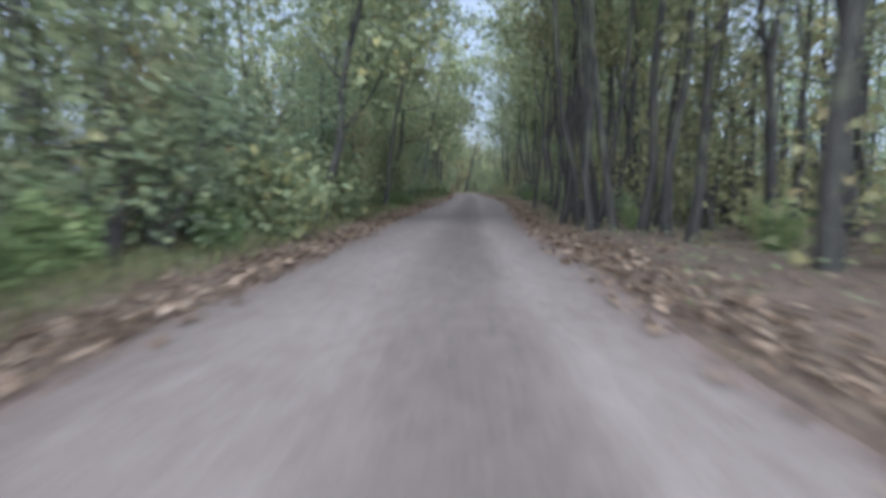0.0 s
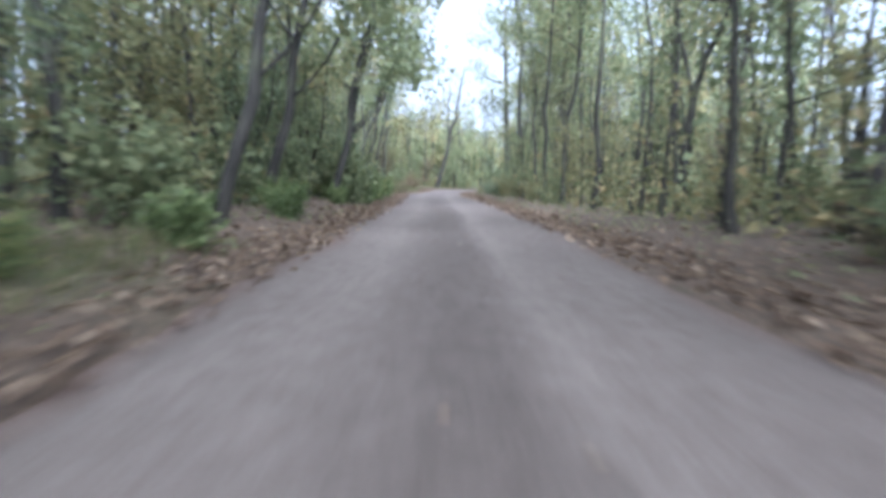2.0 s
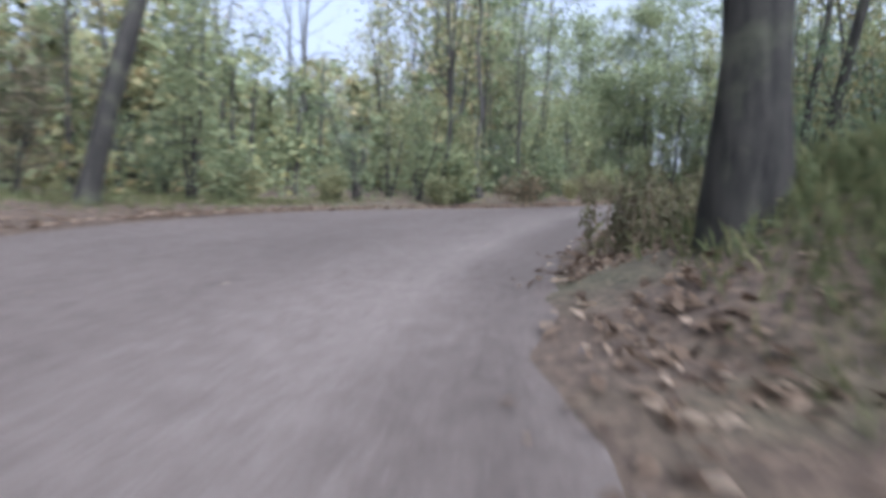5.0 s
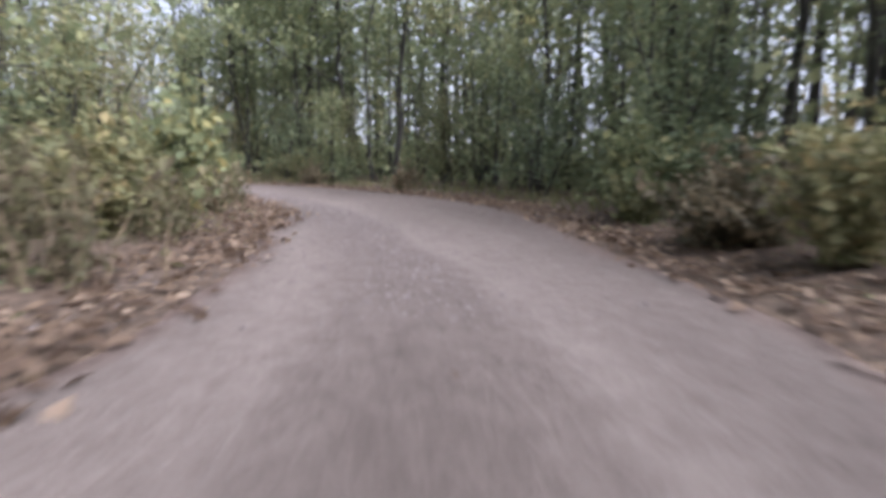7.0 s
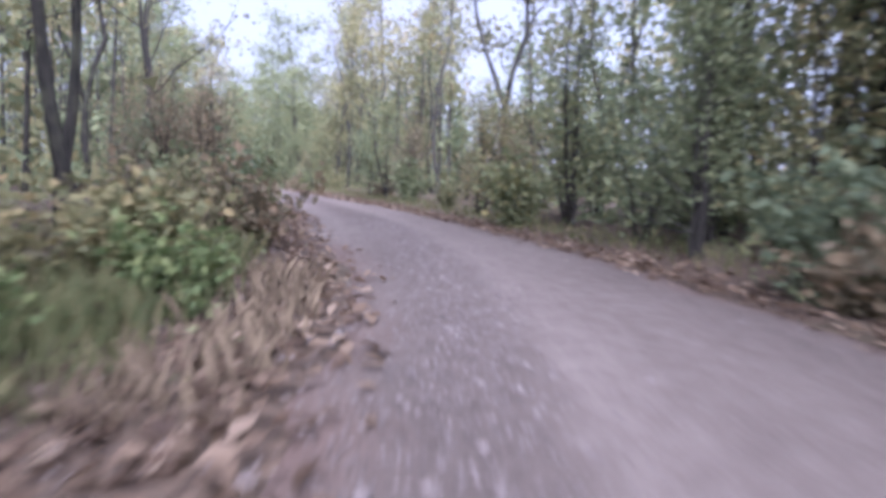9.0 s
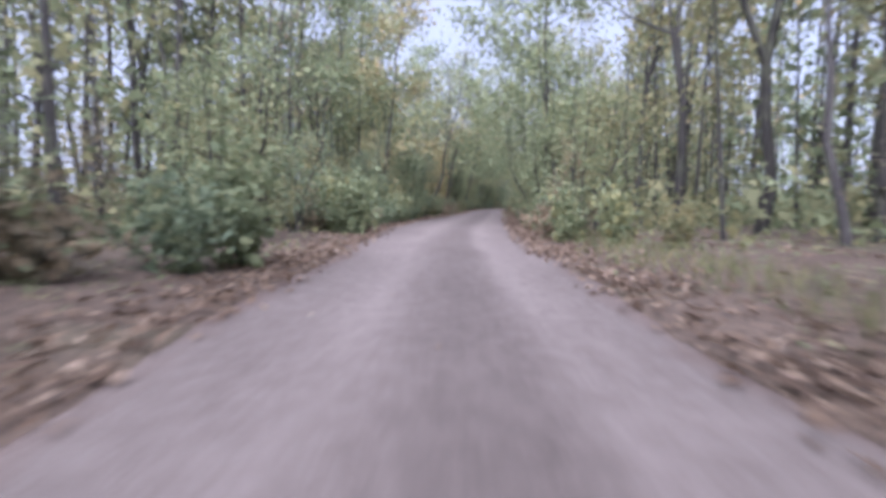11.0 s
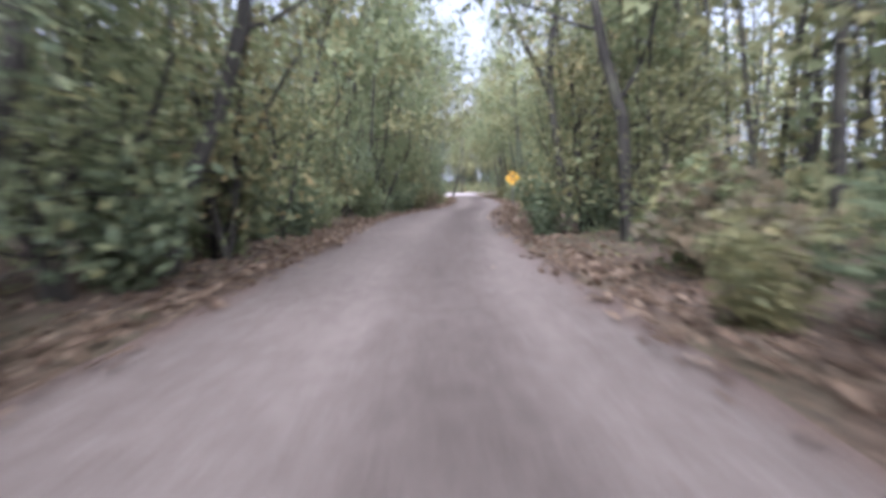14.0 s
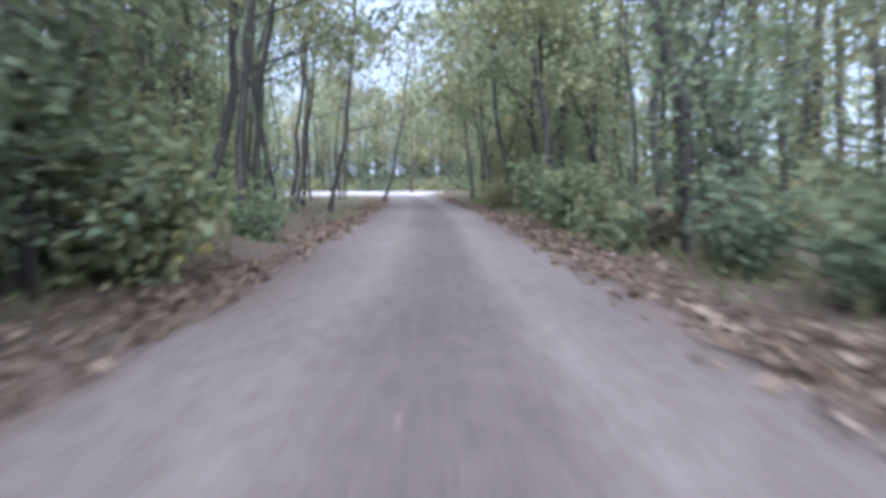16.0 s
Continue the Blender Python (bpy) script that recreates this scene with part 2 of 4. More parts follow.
def road_distance(p, coarse=2):
    """How far points lie outside the road's edge (negative: on the road)."""
    p = np.atleast_2d(np.asarray(p, float))
    out = np.empty(len(p))
    for a in range(0, len(p), 4000):
        q = p[a:a + 4000]
        d = q[:, None, :] - AXIS[None, ::coarse, :]
        i = np.argmin(d[:, :, 0] ** 2 + d[:, :, 1] ** 2, axis=1) * coarse
        off = q - AXIS[i]
        lateral = (off * NORMAL[i]).sum(1)
        far = np.hypot(off[:, 0], off[:, 1])
        reach = np.where(lateral > 0, REACH[1][i], REACH[-1][i])
        out[a:a + 4000] = far - reach
    return out


# low mounds beside the road: x, y, height, half-width
MOUNDS = [(13.6, 142.2, 1.25, 3.4), (-4.5, 150.0, 0.95, 8.0), (-9.0, 60.0, 0.6, 12.0), (-8.0, 85.0, 0.5, 10.0)]


def height(p):
    """The height of the ground, rising gently away from the road."""
    p = np.atleast_2d(np.asarray(p, float))
    d = road_distance(p)
    t = np.clip((d + 0.1) / 3.0, 0, 1)
    rise = 0.22 * t * t * (3 - 2 * t)
    x, y = p[:, 0], p[:, 1]
    bumps = 0.10 * np.sin(x * 0.71 + 1.3) * np.sin(y * 0.53) + 0.06 * np.sin(x * 1.9 + y * 1.1) + 0.25 * np.sin(x * 0.13) * np.sin(y * 0.09 + 2)
    bank = 0.9 * np.clip((d - 6) / 25, 0, 1)
    for mx, my, lift, wide in MOUNDS:
        bank = bank + lift * np.exp(-((x - mx) ** 2 + (y - my) ** 2) / wide ** 2) * np.clip(d / 2.5, 0, 1)
    low = (y > 370) & (y < 474) & (x < 2.5 - (y - 360) * 0.17) & (x > 2.5 - (y - 360) * 0.5)      # flat ground inside the last bend
    rise, bank = np.where(low, 0.0, 1.0) * rise, np.where(low, 0.0, 1.0) * bank
    bumps = np.where(low, 0.0, 1.0) * bumps
    return np.where(low, -0.16, -0.07) + rise + bumps * np.clip(d / 4, 0, 1) * 0.8 + bank


def beside(s, side, d):
    """The ground's place at s metres along, d metres outside the road's edge."""
    i = int(np.clip(np.searchsorted(RUN, s), 0, len(RUN) - 1))
    q = EDGE[side][i] + side * NORMAL[i] * d
    return q[0], q[1], float(height(q)[0])


# ---- mesh building ----
def mesh_from(name, verts, faces, mat):
    me = bpy.data.meshes.new(name)
    if isinstance(faces, np.ndarray):          # many alike triangles or quads, set at once
        n, k = faces.shape
        me.vertices.add(len(verts))
        me.vertices.foreach_set("co", np.asarray(verts, np.float32).ravel())
        me.loops.add(n * k)
        me.loops.foreach_set("vertex_index", faces.astype(np.int32).ravel())
        me.polygons.add(n)
        me.polygons.foreach_set("loop_start", np.arange(0, n * k, k, dtype=np.int32))
        me.update(calc_edges=True)
    else:
        me.from_pydata([tuple(v) for v in verts], [], [tuple(int(i) for i in f) for f in faces])
    me.materials.append(mat)
    return me


def smooth(me):
    me.polygons.foreach_set("use_smooth", [True] * len(me.polygons))
    return me


def part(name, me, parent, label="", kind=""):
    ob = new(name, me)
    ob.parent = parent
    return tagged(ob, label, kind=kind)


class Pile:
    """Vertices and faces gathered for one mesh."""

    def __init__(self):
        self.v, self.f, self.n = [], [], 0

    def add(self, v, f):
        self.v.append(np.asarray(v, float))
        self.f.extend([[i + self.n for i in q] for q in f])
        self.n += len(v)

    def mesh(self, name, mat):
        return mesh_from(name, np.vstack(self.v), self.f, mat)


def tube(spine, radii, sides=7, flare=0.0, rng=None):
    """A tapered round stem along a spine."""
    spine, radii = np.asarray(spine, float), np.asarray(radii, float)
    way = np.gradient(spine, axis=0)
    way /= np.linalg.norm(way, axis=1)[:, None] + 1e-9
    ref = np.where(np.abs(way[:, 2:3]) > 0.9, np.array([[1.0, 0, 0]]), np.array([[0, 0, 1.0]]))
    a = np.cross(way, ref)
    a /= np.linalg.norm(a, axis=1)[:, None]
    b = np.cross(way, a)
    ang = np.linspace(0, 2 * np.pi, sides, endpoint=False)
    lumps = 1 + (0.1 * rng.standard_normal((len(spine), sides)) if rng is not None else 0)
    ring = (a[:, None] * np.cos(ang)[None, :, None] + b[:, None] * np.sin(ang)[None, :, None]) * (radii[:, None] * lumps)[:, :, None]
    v = (spine[:, None] + ring).reshape(-1, 3)
    f = []
    for i in range(len(spine) - 1):
        for j in range(sides):
            k = (j + 1) % sides
            f.append([i * sides + j, i * sides + k, (i + 1) * sides + k, (i + 1) * sides + j])
    f.append([(len(spine) - 1) * sides + j for j in range(sides)])
    return v, f


def leaves(centres, size, rng, flat=0.35, long=1.5):
    """Pointed leaves, each a folded pair of triangles round its midrib."""
    n = len(centres)
    c = np.asarray(centres, float)
    up = rng.standard_normal((n, 3)) * (1 - flat)
    up[:, 2] += flat * 1.6
    up /= np.linalg.norm(up, axis=1)[:, None] + 1e-9
    r = rng.standard_normal((n, 3))
    a = np.cross(up, r)
    a /= np.linalg.norm(a, axis=1)[:, None] + 1e-9
    b = np.cross(up, a)
    s = size * rng.uniform(0.6, 1.35, n)[:, None]
    fold = up * s * 0.16
    v = np.empty((n, 4, 3))
    v[:, 0], v[:, 2] = c - a * s * 0.5 * long, c + a * s * 0.5 * long
    v[:, 1], v[:, 3] = c + b * s * 0.5 + fold + a * s * 0.08, c - b * s * 0.5 + fold + a * s * 0.08
    i = np.arange(n)[:, None] * 4
    f = np.vstack([i + [0, 1, 2], i + [0, 2, 3]])
    return v.reshape(-1, 3), f


def far_leaves(centres, size, rng, flat=0.35, long=1.5):
    """Small pointed leaves of one face each, for crowns and woods that stay out of reach."""
    v, _ = leaves(centres, size, rng, flat, long)
    v = v.reshape(-1, 4, 3)
    tip = v[:, 2:3]
    tri = np.concatenate([v[:, 1:2] + (v[:, 0:1] - tip) * 0.25, v[:, 3:4] + (v[:, 0:1] - tip) * 0.25, tip], 1)
    return tri.reshape(-1, 3), np.arange(len(centres) * 3).reshape(-1, 3)


def limb_line(start, azimuth, lift, length, rng, n=6, sag=0.0):
    p, out = np.array(start, float), [np.array(start, float)]
    az, el = azimuth, lift
    for _ in range(n):
        az += rng.normal(0, 0.16)
        el += rng.normal(0.02, 0.12) - sag
        p = p + np.array([np.cos(az) * np.cos(el), np.sin(az) * np.cos(el), np.sin(el)]) * length / n
        out.append(p)
    return np.array(out)


# ---- plants ----
def tree(seed, tall, radius, bark, leaf, label, lean=(0.0, 0.0), crown_from=0.3, limbs=8, count=1800, size=0.28, fork=0.0, spread=0.3, taper=0.82, bend=1.0, bough=None):
    """A forest tree: trunk with a root flare, limbs one by one, and a crown of single leaves."""
    count, size = int(count * 1.7), size * 0.76
    rng = np.random.default_rng(seed)
    root = tagged(new("tree"), label, "tree", "forest trees")
    t = np.linspace(0, 1, 13)
    wob = np.cumsum(rng.normal(0, 0.019, (13, 2)), axis=0) * tall * 0.5 * bend
    wob -= wob[0]
    spine = np.column_stack([wob[:, 0] + lean[0] * t * tall, wob[:, 1] + lean[1] * t * tall, t * tall - 0.25])
    rad = radius * (1 - taper * t) * (1 + 0.4 * np.exp(-t * tall / 0.4))
    pile = Pile()
    pile.add(*tube(spine, rad, 9, rng=rng))
    part("trunk", smooth(pile.mesh("trunk", bark)), root)
    if fork:
        pile = Pile()
        i = int(13 * fork)
        line = limb_line(spine[i], rng.uniform(0, 6.28), 1.15, tall * (1 - fork) * 0.9, rng, 8)
        pile.add(*tube(line, np.linspace(rad[i] * 0.8, rad[i] * 0.15, 9), 7, rng=rng))
        part("second_stem", smooth(pile.mesh("second_stem", bark)), root)
    if bough:          # one heavy limb that reaches out level: height, azimuth, length
        up, azimuth, reach = bough
        base = np.array([np.interp(up / tall, t, spine[:, j]) for j in range(3)])
        pile = Pile()
        line = limb_line(base, azimuth, 0.45, reach, rng, 9, sag=0.1)
        pile.add(*tube(line, np.linspace(radius * 0.55, radius * 0.12, 10), 7, rng=rng))
        part("bough", smooth(pile.mesh("bough", bark)), root)
    spots, twigs = [], Pile()
    for k in range(limbs):
        h = crown_from + (0.97 - crown_from) * (k + rng.uniform(0.1, 0.9)) / limbs
        base = np.array([np.interp(h, t, spine[:, j]) for j in range(3)])
        r0 = np.interp(h, t, rad) * 0.45
        length = tall * spread * (1.15 - 0.75 * h) * rng.uniform(0.7, 1.2)
        line = limb_line(base, k * 2.4 + rng.normal(0, 0.4), rng.uniform(0.3, 0.95), length, rng)
        lp = Pile()
        lp.add(*tube(line, np.linspace(r0, r0 * 0.15, 7), 4))
        part("limb", smooth(lp.mesh("limb", bark)), root)
        tips = [line[3:]]
        for m in (2, 4, 5):
            twig = limb_line(line[m], rng.uniform(0, 6.28), rng.uniform(0.0, 0.9), length * 0.45, rng, 3)
            twigs.add(*tube(twig, np.linspace(r0 * 0.35, r0 * 0.06, 4), 3))
            tips.append(twig[1:])
        spots.append(np.vstack(tips))
    spots = np.vstack(spots)
    c = spots[rng.integers(0, len(spots), count)] + rng.normal(0, 1, (count, 3)) * np.array([0.55, 0.55, 0.4]) * tall / 16
    part("twig_spray", smooth(twigs.mesh("twig_spray", bark)), root, kind="stuff")
    part("crown", mesh_from("crown", *far_leaves(c, size, rng), leaf), root, kind="stuff")
    return root


def sapling(seed, tall, leaf, label, stems=3, count=1000, size=0.16, low=0.12, wide=0.3):
    """A young tree or tall bush: a few slender stems with side twigs, leafy nearly to the ground."""
    count, size = int(count * 2.2), size * 0.67
    rng = np.random.default_rng(seed)
    root = tagged(new("sapling"), label, "young tree", "understorey")
    spots, twigs = [], Pile()
    for k in range(stems):
        line = limb_line((rng.normal(0, 0.12), rng.normal(0, 0.12), -0.1), rng.uniform(0, 6.28), rng.uniform(1.15, 1.5), tall * rng.uniform(0.75, 1.0), rng, 9)
        r0 = 0.012 * tall
        sp = Pile()
        sp.add(*tube(line, np.linspace(r0, r0 * 0.15, 10), 5))
        for m in range(1, 9):
            for bare in (False, True):
                twig = limb_line(line[m], rng.uniform(0, 6.28), rng.uniform(0.0, 0.8), tall * wide * (1.1 - m / 11) * rng.uniform(0.5, 1.1), rng, 3)
                if not bare:
                    twigs.add(*tube(twig[[0, 1, 3]], np.array([0.4, 0.25, 0.08]) * r0, 3))
                spots.append(twig[1:])
        part("stem", smooth(sp.mesh("stem", BARK)), root)
    spots = np.vstack(spots)
    part("twig_spray", twigs.mesh("twig_spray", BARK), root, kind="stuff")
    spots = spots[spots[:, 2] > low * tall]
    c = spots[rng.integers(0, len(spots), count)] + rng.normal(0, 0.05 * tall, (count, 3)) * np.array([1, 1, 0.8])
    part("foliage", mesh_from("foliage", *far_leaves(c, size, rng), leaf), root, kind="stuff")
    return root


def shrub(seed, tall, leaf, label, count=750, size=0.13, wide=0.75, long=1.6):
    """A low bush of many stems from one foot."""
    count, size = int(count * 1.35), size * 0.84
    rng = np.random.default_rng(seed)
    root = tagged(new("shrub"), label, "bush", "roadside bushes")
    spots, sp = [], Pile()
    for k in range(9):
        line = limb_line((rng.normal(0, 0.1), rng.normal(0, 0.1), -0.08), k * 0.75 + rng.normal(0, 0.3), rng.uniform(0.6, 1.4), tall * rng.uniform(0.75, 1.15), rng, 6)
        sp.add(*tube(line, np.linspace(0.014, 0.004, 7), 3))
        spots.append(line[1:])
        for m in (2, 4):
            twig = limb_line(line[m], rng.uniform(0, 6.28), rng.uniform(0.1, 0.9), tall * 0.35, rng, 2)
            sp.add(*tube(twig, np.linspace(0.006, 0.002, 3), 3))
            spots.append(twig)
    part("brushwood", smooth(sp.mesh("brushwood", BARK)), root, kind="stuff")
    spots = np.vstack(spots)
    c = spots[rng.integers(0, len(spots), count)] + rng.normal(0, 0.1 * tall, (count, 3)) * np.array([wide, wide, 0.8])
    c[:, 2] = np.maximum(c[:, 2], 0.05)
    part("foliage", mesh_from("foliage", *leaves(c, size, rng, long=long), leaf), root, kind="stuff")
    return root


def weeds(seed, tall, label):
    """A stand of tall roadside weeds: upright dry stalks with drooping narrow leaves."""
    rng = np.random.default_rng(seed)
    root = tagged(new("weed_clump"), label, "weeds", "roadside weeds")
    sp, centres = Pile(), []
    for k in range(34):
        x, y = rng.normal(0, 0.35, 2)
        line = limb_line((x, y, -0.05), rng.uniform(0, 6.28), rng.uniform(1.25, 1.55), tall * rng.uniform(0.6, 1.1), rng, 5)
        sp.add(*tube(line, np.linspace(0.013, 0.005, 6), 3))
        for m in range(1, 6):
            centres.append(line[m] + rng.normal(0, 0.06, (5, 3)))
    part("stalk", sp.mesh("stalk", STALK), root, kind="stuff")
    part("foliage", mesh_from("foliage", *leaves(np.vstack(centres), 0.055, rng, 0.2, 2.8), LEAF_WEED), root, kind="stuff")
    return root


def aster(seed, label):
    """A leafy roadside perennial topped with many small cream blossoms."""
    rng = np.random.default_rng(seed)
    root = tagged(new("aster"), label, "wildflowers", "roadside weeds")
    sp, centres, tops = Pile(), [], []
    for k in range(20):
        x, y = rng.normal(0, 0.3, 2)
        line = limb_line((x, y, -0.05), rng.uniform(0, 6.28), rng.uniform(1.1, 1.5), rng.uniform(0.9, 1.5), rng, 5)
        sp.add(*tube(line, np.linspace(0.009, 0.003, 6), 3))
        for m in range(1, 6):
            centres.append(line[m] + rng.normal(0, 0.1, (9, 3)))
        tops.append(line[-1] + rng.normal(0, 1, (14, 3)) * np.array([0.09, 0.09, 0.04]))
    part("stalk", sp.mesh("stalk", STALK), root, kind="stuff")
    part("foliage", mesh_from("foliage", *leaves(np.vstack(centres), 0.075, rng, 0.3, 2.0), LEAF_FRESH), root, kind="stuff")
    part("blossom", mesh_from("blossom", *leaves(np.vstack(tops), 0.035, rng, 0.8, 1.0), BLOSSOM), root, "small cream blossoms", kind="stuff")
    return root


def fallen_wood(name, label, category, x, y, turn, length, radius, mat, seed, group=""):
    """A bent log or stick lying on the ground, with the stubs of its side branches."""
    rng = np.random.default_rng(seed)
    root = tagged(new(name), label, category, group)
    z = max(float(height((x, y))[0]), 0.0 if road_distance((x, y))[0] < 0.2 else -1.0)
    root.matrix_basis = pose(x, y, z + radius * 0.75, 0, 0, turn)
    n = 8
    line = np.column_stack([np.linspace(-0.5, 0.5, n) * length, np.cumsum(rng.normal(0, 0.02, n)) * length, rng.normal(0, 0.05, n) * radius])
    pile = Pile()
    pile.add(*tube(line, radius * np.linspace(1.0, 0.6, n), 8, rng=rng))
    part("stem", smooth(pile.mesh("stem", mat)), root)
    for k in (2, 4, 6):
        pile = Pile()
        stub = limb_line(line[k], rng.uniform(0, 6.28), rng.uniform(0.1, 0.7), length * 0.12, rng, 3)
        pile.add(*tube(stub, radius * np.linspace(0.4, 0.15, 4), 5))
        part("branch_stub", smooth(pile.mesh("branch_stub", mat)), root)
    return root


def stone(x, y, size, seed):
    """A rough pale stone on the verge."""
    rng = np.random.default_rng(seed)
    b = bmesh.new()
    bmesh.ops.create_icosphere(b, subdivisions=2, radius=size)
    for q in b.verts:
        q.co *= 1 + 0.35 * noise.noise(q.co / size * 1.2 + Vector((seed, 0, 0)))
        q.co.z *= 0.6
    me = bpy.data.meshes.new("stone")
    b.to_mesh(me)
    b.free()
    me.materials.append(PALE_STONE)
    ob = new("stone", smooth(me))
    z = float(height((x, y))[0]) if road_distance((x, y))[0] > 0.2 else 0.02
    ob.matrix_basis = pose(x, y, z + size * 0.3, 0, 0, rng.uniform(0, 360))
    return tagged(ob, "pale grey stone lying among fallen leaves", "stone", "verge stones")


def put(proto, x, y, turn, scale, first, tilt=(0.0, 0.0)):
    """Stands a plant at a place: the first use moves the plant itself, the others copy it."""
    z = float(height((x, y))[0])
    m = pose(x, y, z, tilt[0], tilt[1], turn) @ Matrix.Scale(scale, 4)
    if first:
        proto.matrix_basis = m
        return proto
    made = copy_thing(proto, m)
    return made


# ---- ground and road ----
def build_ground():
    step = 2.1
    xs, ys = np.arange(-90, 140, step), np.arange(-60, 520, step)
    gx, gy = np.meshgrid(xs, ys)
    p = np.column_stack([gx.ravel(), gy.ravel()])
    v = np.column_stack([p, height(p)])
    w, h = len(xs), len(ys)
    f = [[j * w + i, j * w + i + 1, (j + 1) * w + i + 1, (j + 1) * w + i] for j in range(h - 1) for i in range(w - 1)]
    # a skirt that carries the ground on to the horizon
    rim = [i for i in range(w)] + [j * w + w - 1 for j in range(1, h)] + [(h - 1) * w + i for i in range(w - 2, -1, -1)] + [j * w for j in range(h - 2, 0, -1)]
    centre = np.array([25.0, 230.0])
    base = len(v)
    outer = []
    for r in rim:
        d = v[r, :2] - centre
        outer.append([*(centre + d / np.linalg.norm(d) * 2500), 0.4])
    v = np.vstack([v, outer])
    n = len(rim)
    f += [[rim[i], base + i, base + (i + 1) % n, rim[(i + 1) % n]] for i in range(n)]
    ob = new("ground", smooth(mesh_from("ground", v, f, FLOOR)))
    tagged(ob, "brown leaf-covered forest floor beside the gravel road", "ground", kind="structure")


def build_road():
    """A crowned strip of packed gravel with two worn wheel tracks and ragged edges."""
    rng = np.random.default_rng(5)
    cols = 15
    v, uv, rim, f = [], [], [], []
    rag = {s: np.convolve(rng.normal(0, 0.42, len(AXIS) + 10), np.ones(11) / 11, "valid") for s in (1, -1)}
    for i in range(len(AXIS)):
        lo, hi = -(REACH[-1][i] + rag[-1][i] + 0.25), REACH[1][i] + rag[1][i] + 0.25
        for k in range(cols):
            u = lo + (hi - lo) * k / (cols - 1)
            q = AXIS[i] + NORMAL[i] * u
            e = min(k, cols - 1 - k) / (cols - 1) * 2
            z = 0.035 * math.sin(e * math.pi / 2) - (0.13 if e == 0 else 0.03 if e < 0.2 else 0)
            z -= 0.018 * (math.exp(-((u - 0.85) / 0.3) ** 2) + math.exp(-((u + 0.75) / 0.3) ** 2))
            v.append((q[0], q[1], z))
            uv.append((-u, RUN[i]))
            rim.append((min(u - lo, hi - u), RUN[i]))
    for i in range(len(AXIS) - 1):
        for k in range(cols - 1):
            a = i * cols + k
            f.append((a, a + cols, a + cols + 1, a + 1))
    me = smooth(mesh_from("road", v, f, ROAD))
    layer = me.uv_layers.new(name="UVMap")
    for loop in me.loops:
        layer.data[loop.index].uv = uv[loop.vertex_index]
    layer = me.uv_layers.new(name="edge")
    for loop in me.loops:
        layer.data[loop.index].uv = rim[loop.vertex_index]
    tagged(new("road", me), "packed pinkish-grey gravel road with worn wheel tracks", "road", kind="structure")


def build_crossing():
    """A pale gravel road that rises gently across the end of the view, beyond the last bend."""
    rng = np.random.default_rng(17)
    n, rows = 40, 6
    v, f = [], []
    for i in range(n + 1):
        x = -66 + 60 * i / n
        for j in range(rows):
            t = j / (rows - 1)
            z = 0.05 + 0.42 * t + 0.02 * rng.normal() if 0 < j < rows - 1 else (-0.3 if j == 0 else 0.3)
            v.append((x, 447 + 0.06 * (x + 36) + 16 * t + 0.5 * rng.normal(), z))
    for i in range(n):
        for j in range(rows - 1):
            a = i * rows + j
            f.append((a, a + rows, a + rows + 1, a + 1))
    pale = plain_material("pale_gravel", (0.17, 0.155, 0.14), (0.3, 0.28, 0.255), 1.5, 0.9)
    tagged(new("crossing_road", smooth(mesh_from("crossing_road", v, f, pale))), "pale gravel road crossing beyond the last bend", "road", kind="structure")


build_ground()
build_road()
build_crossing()


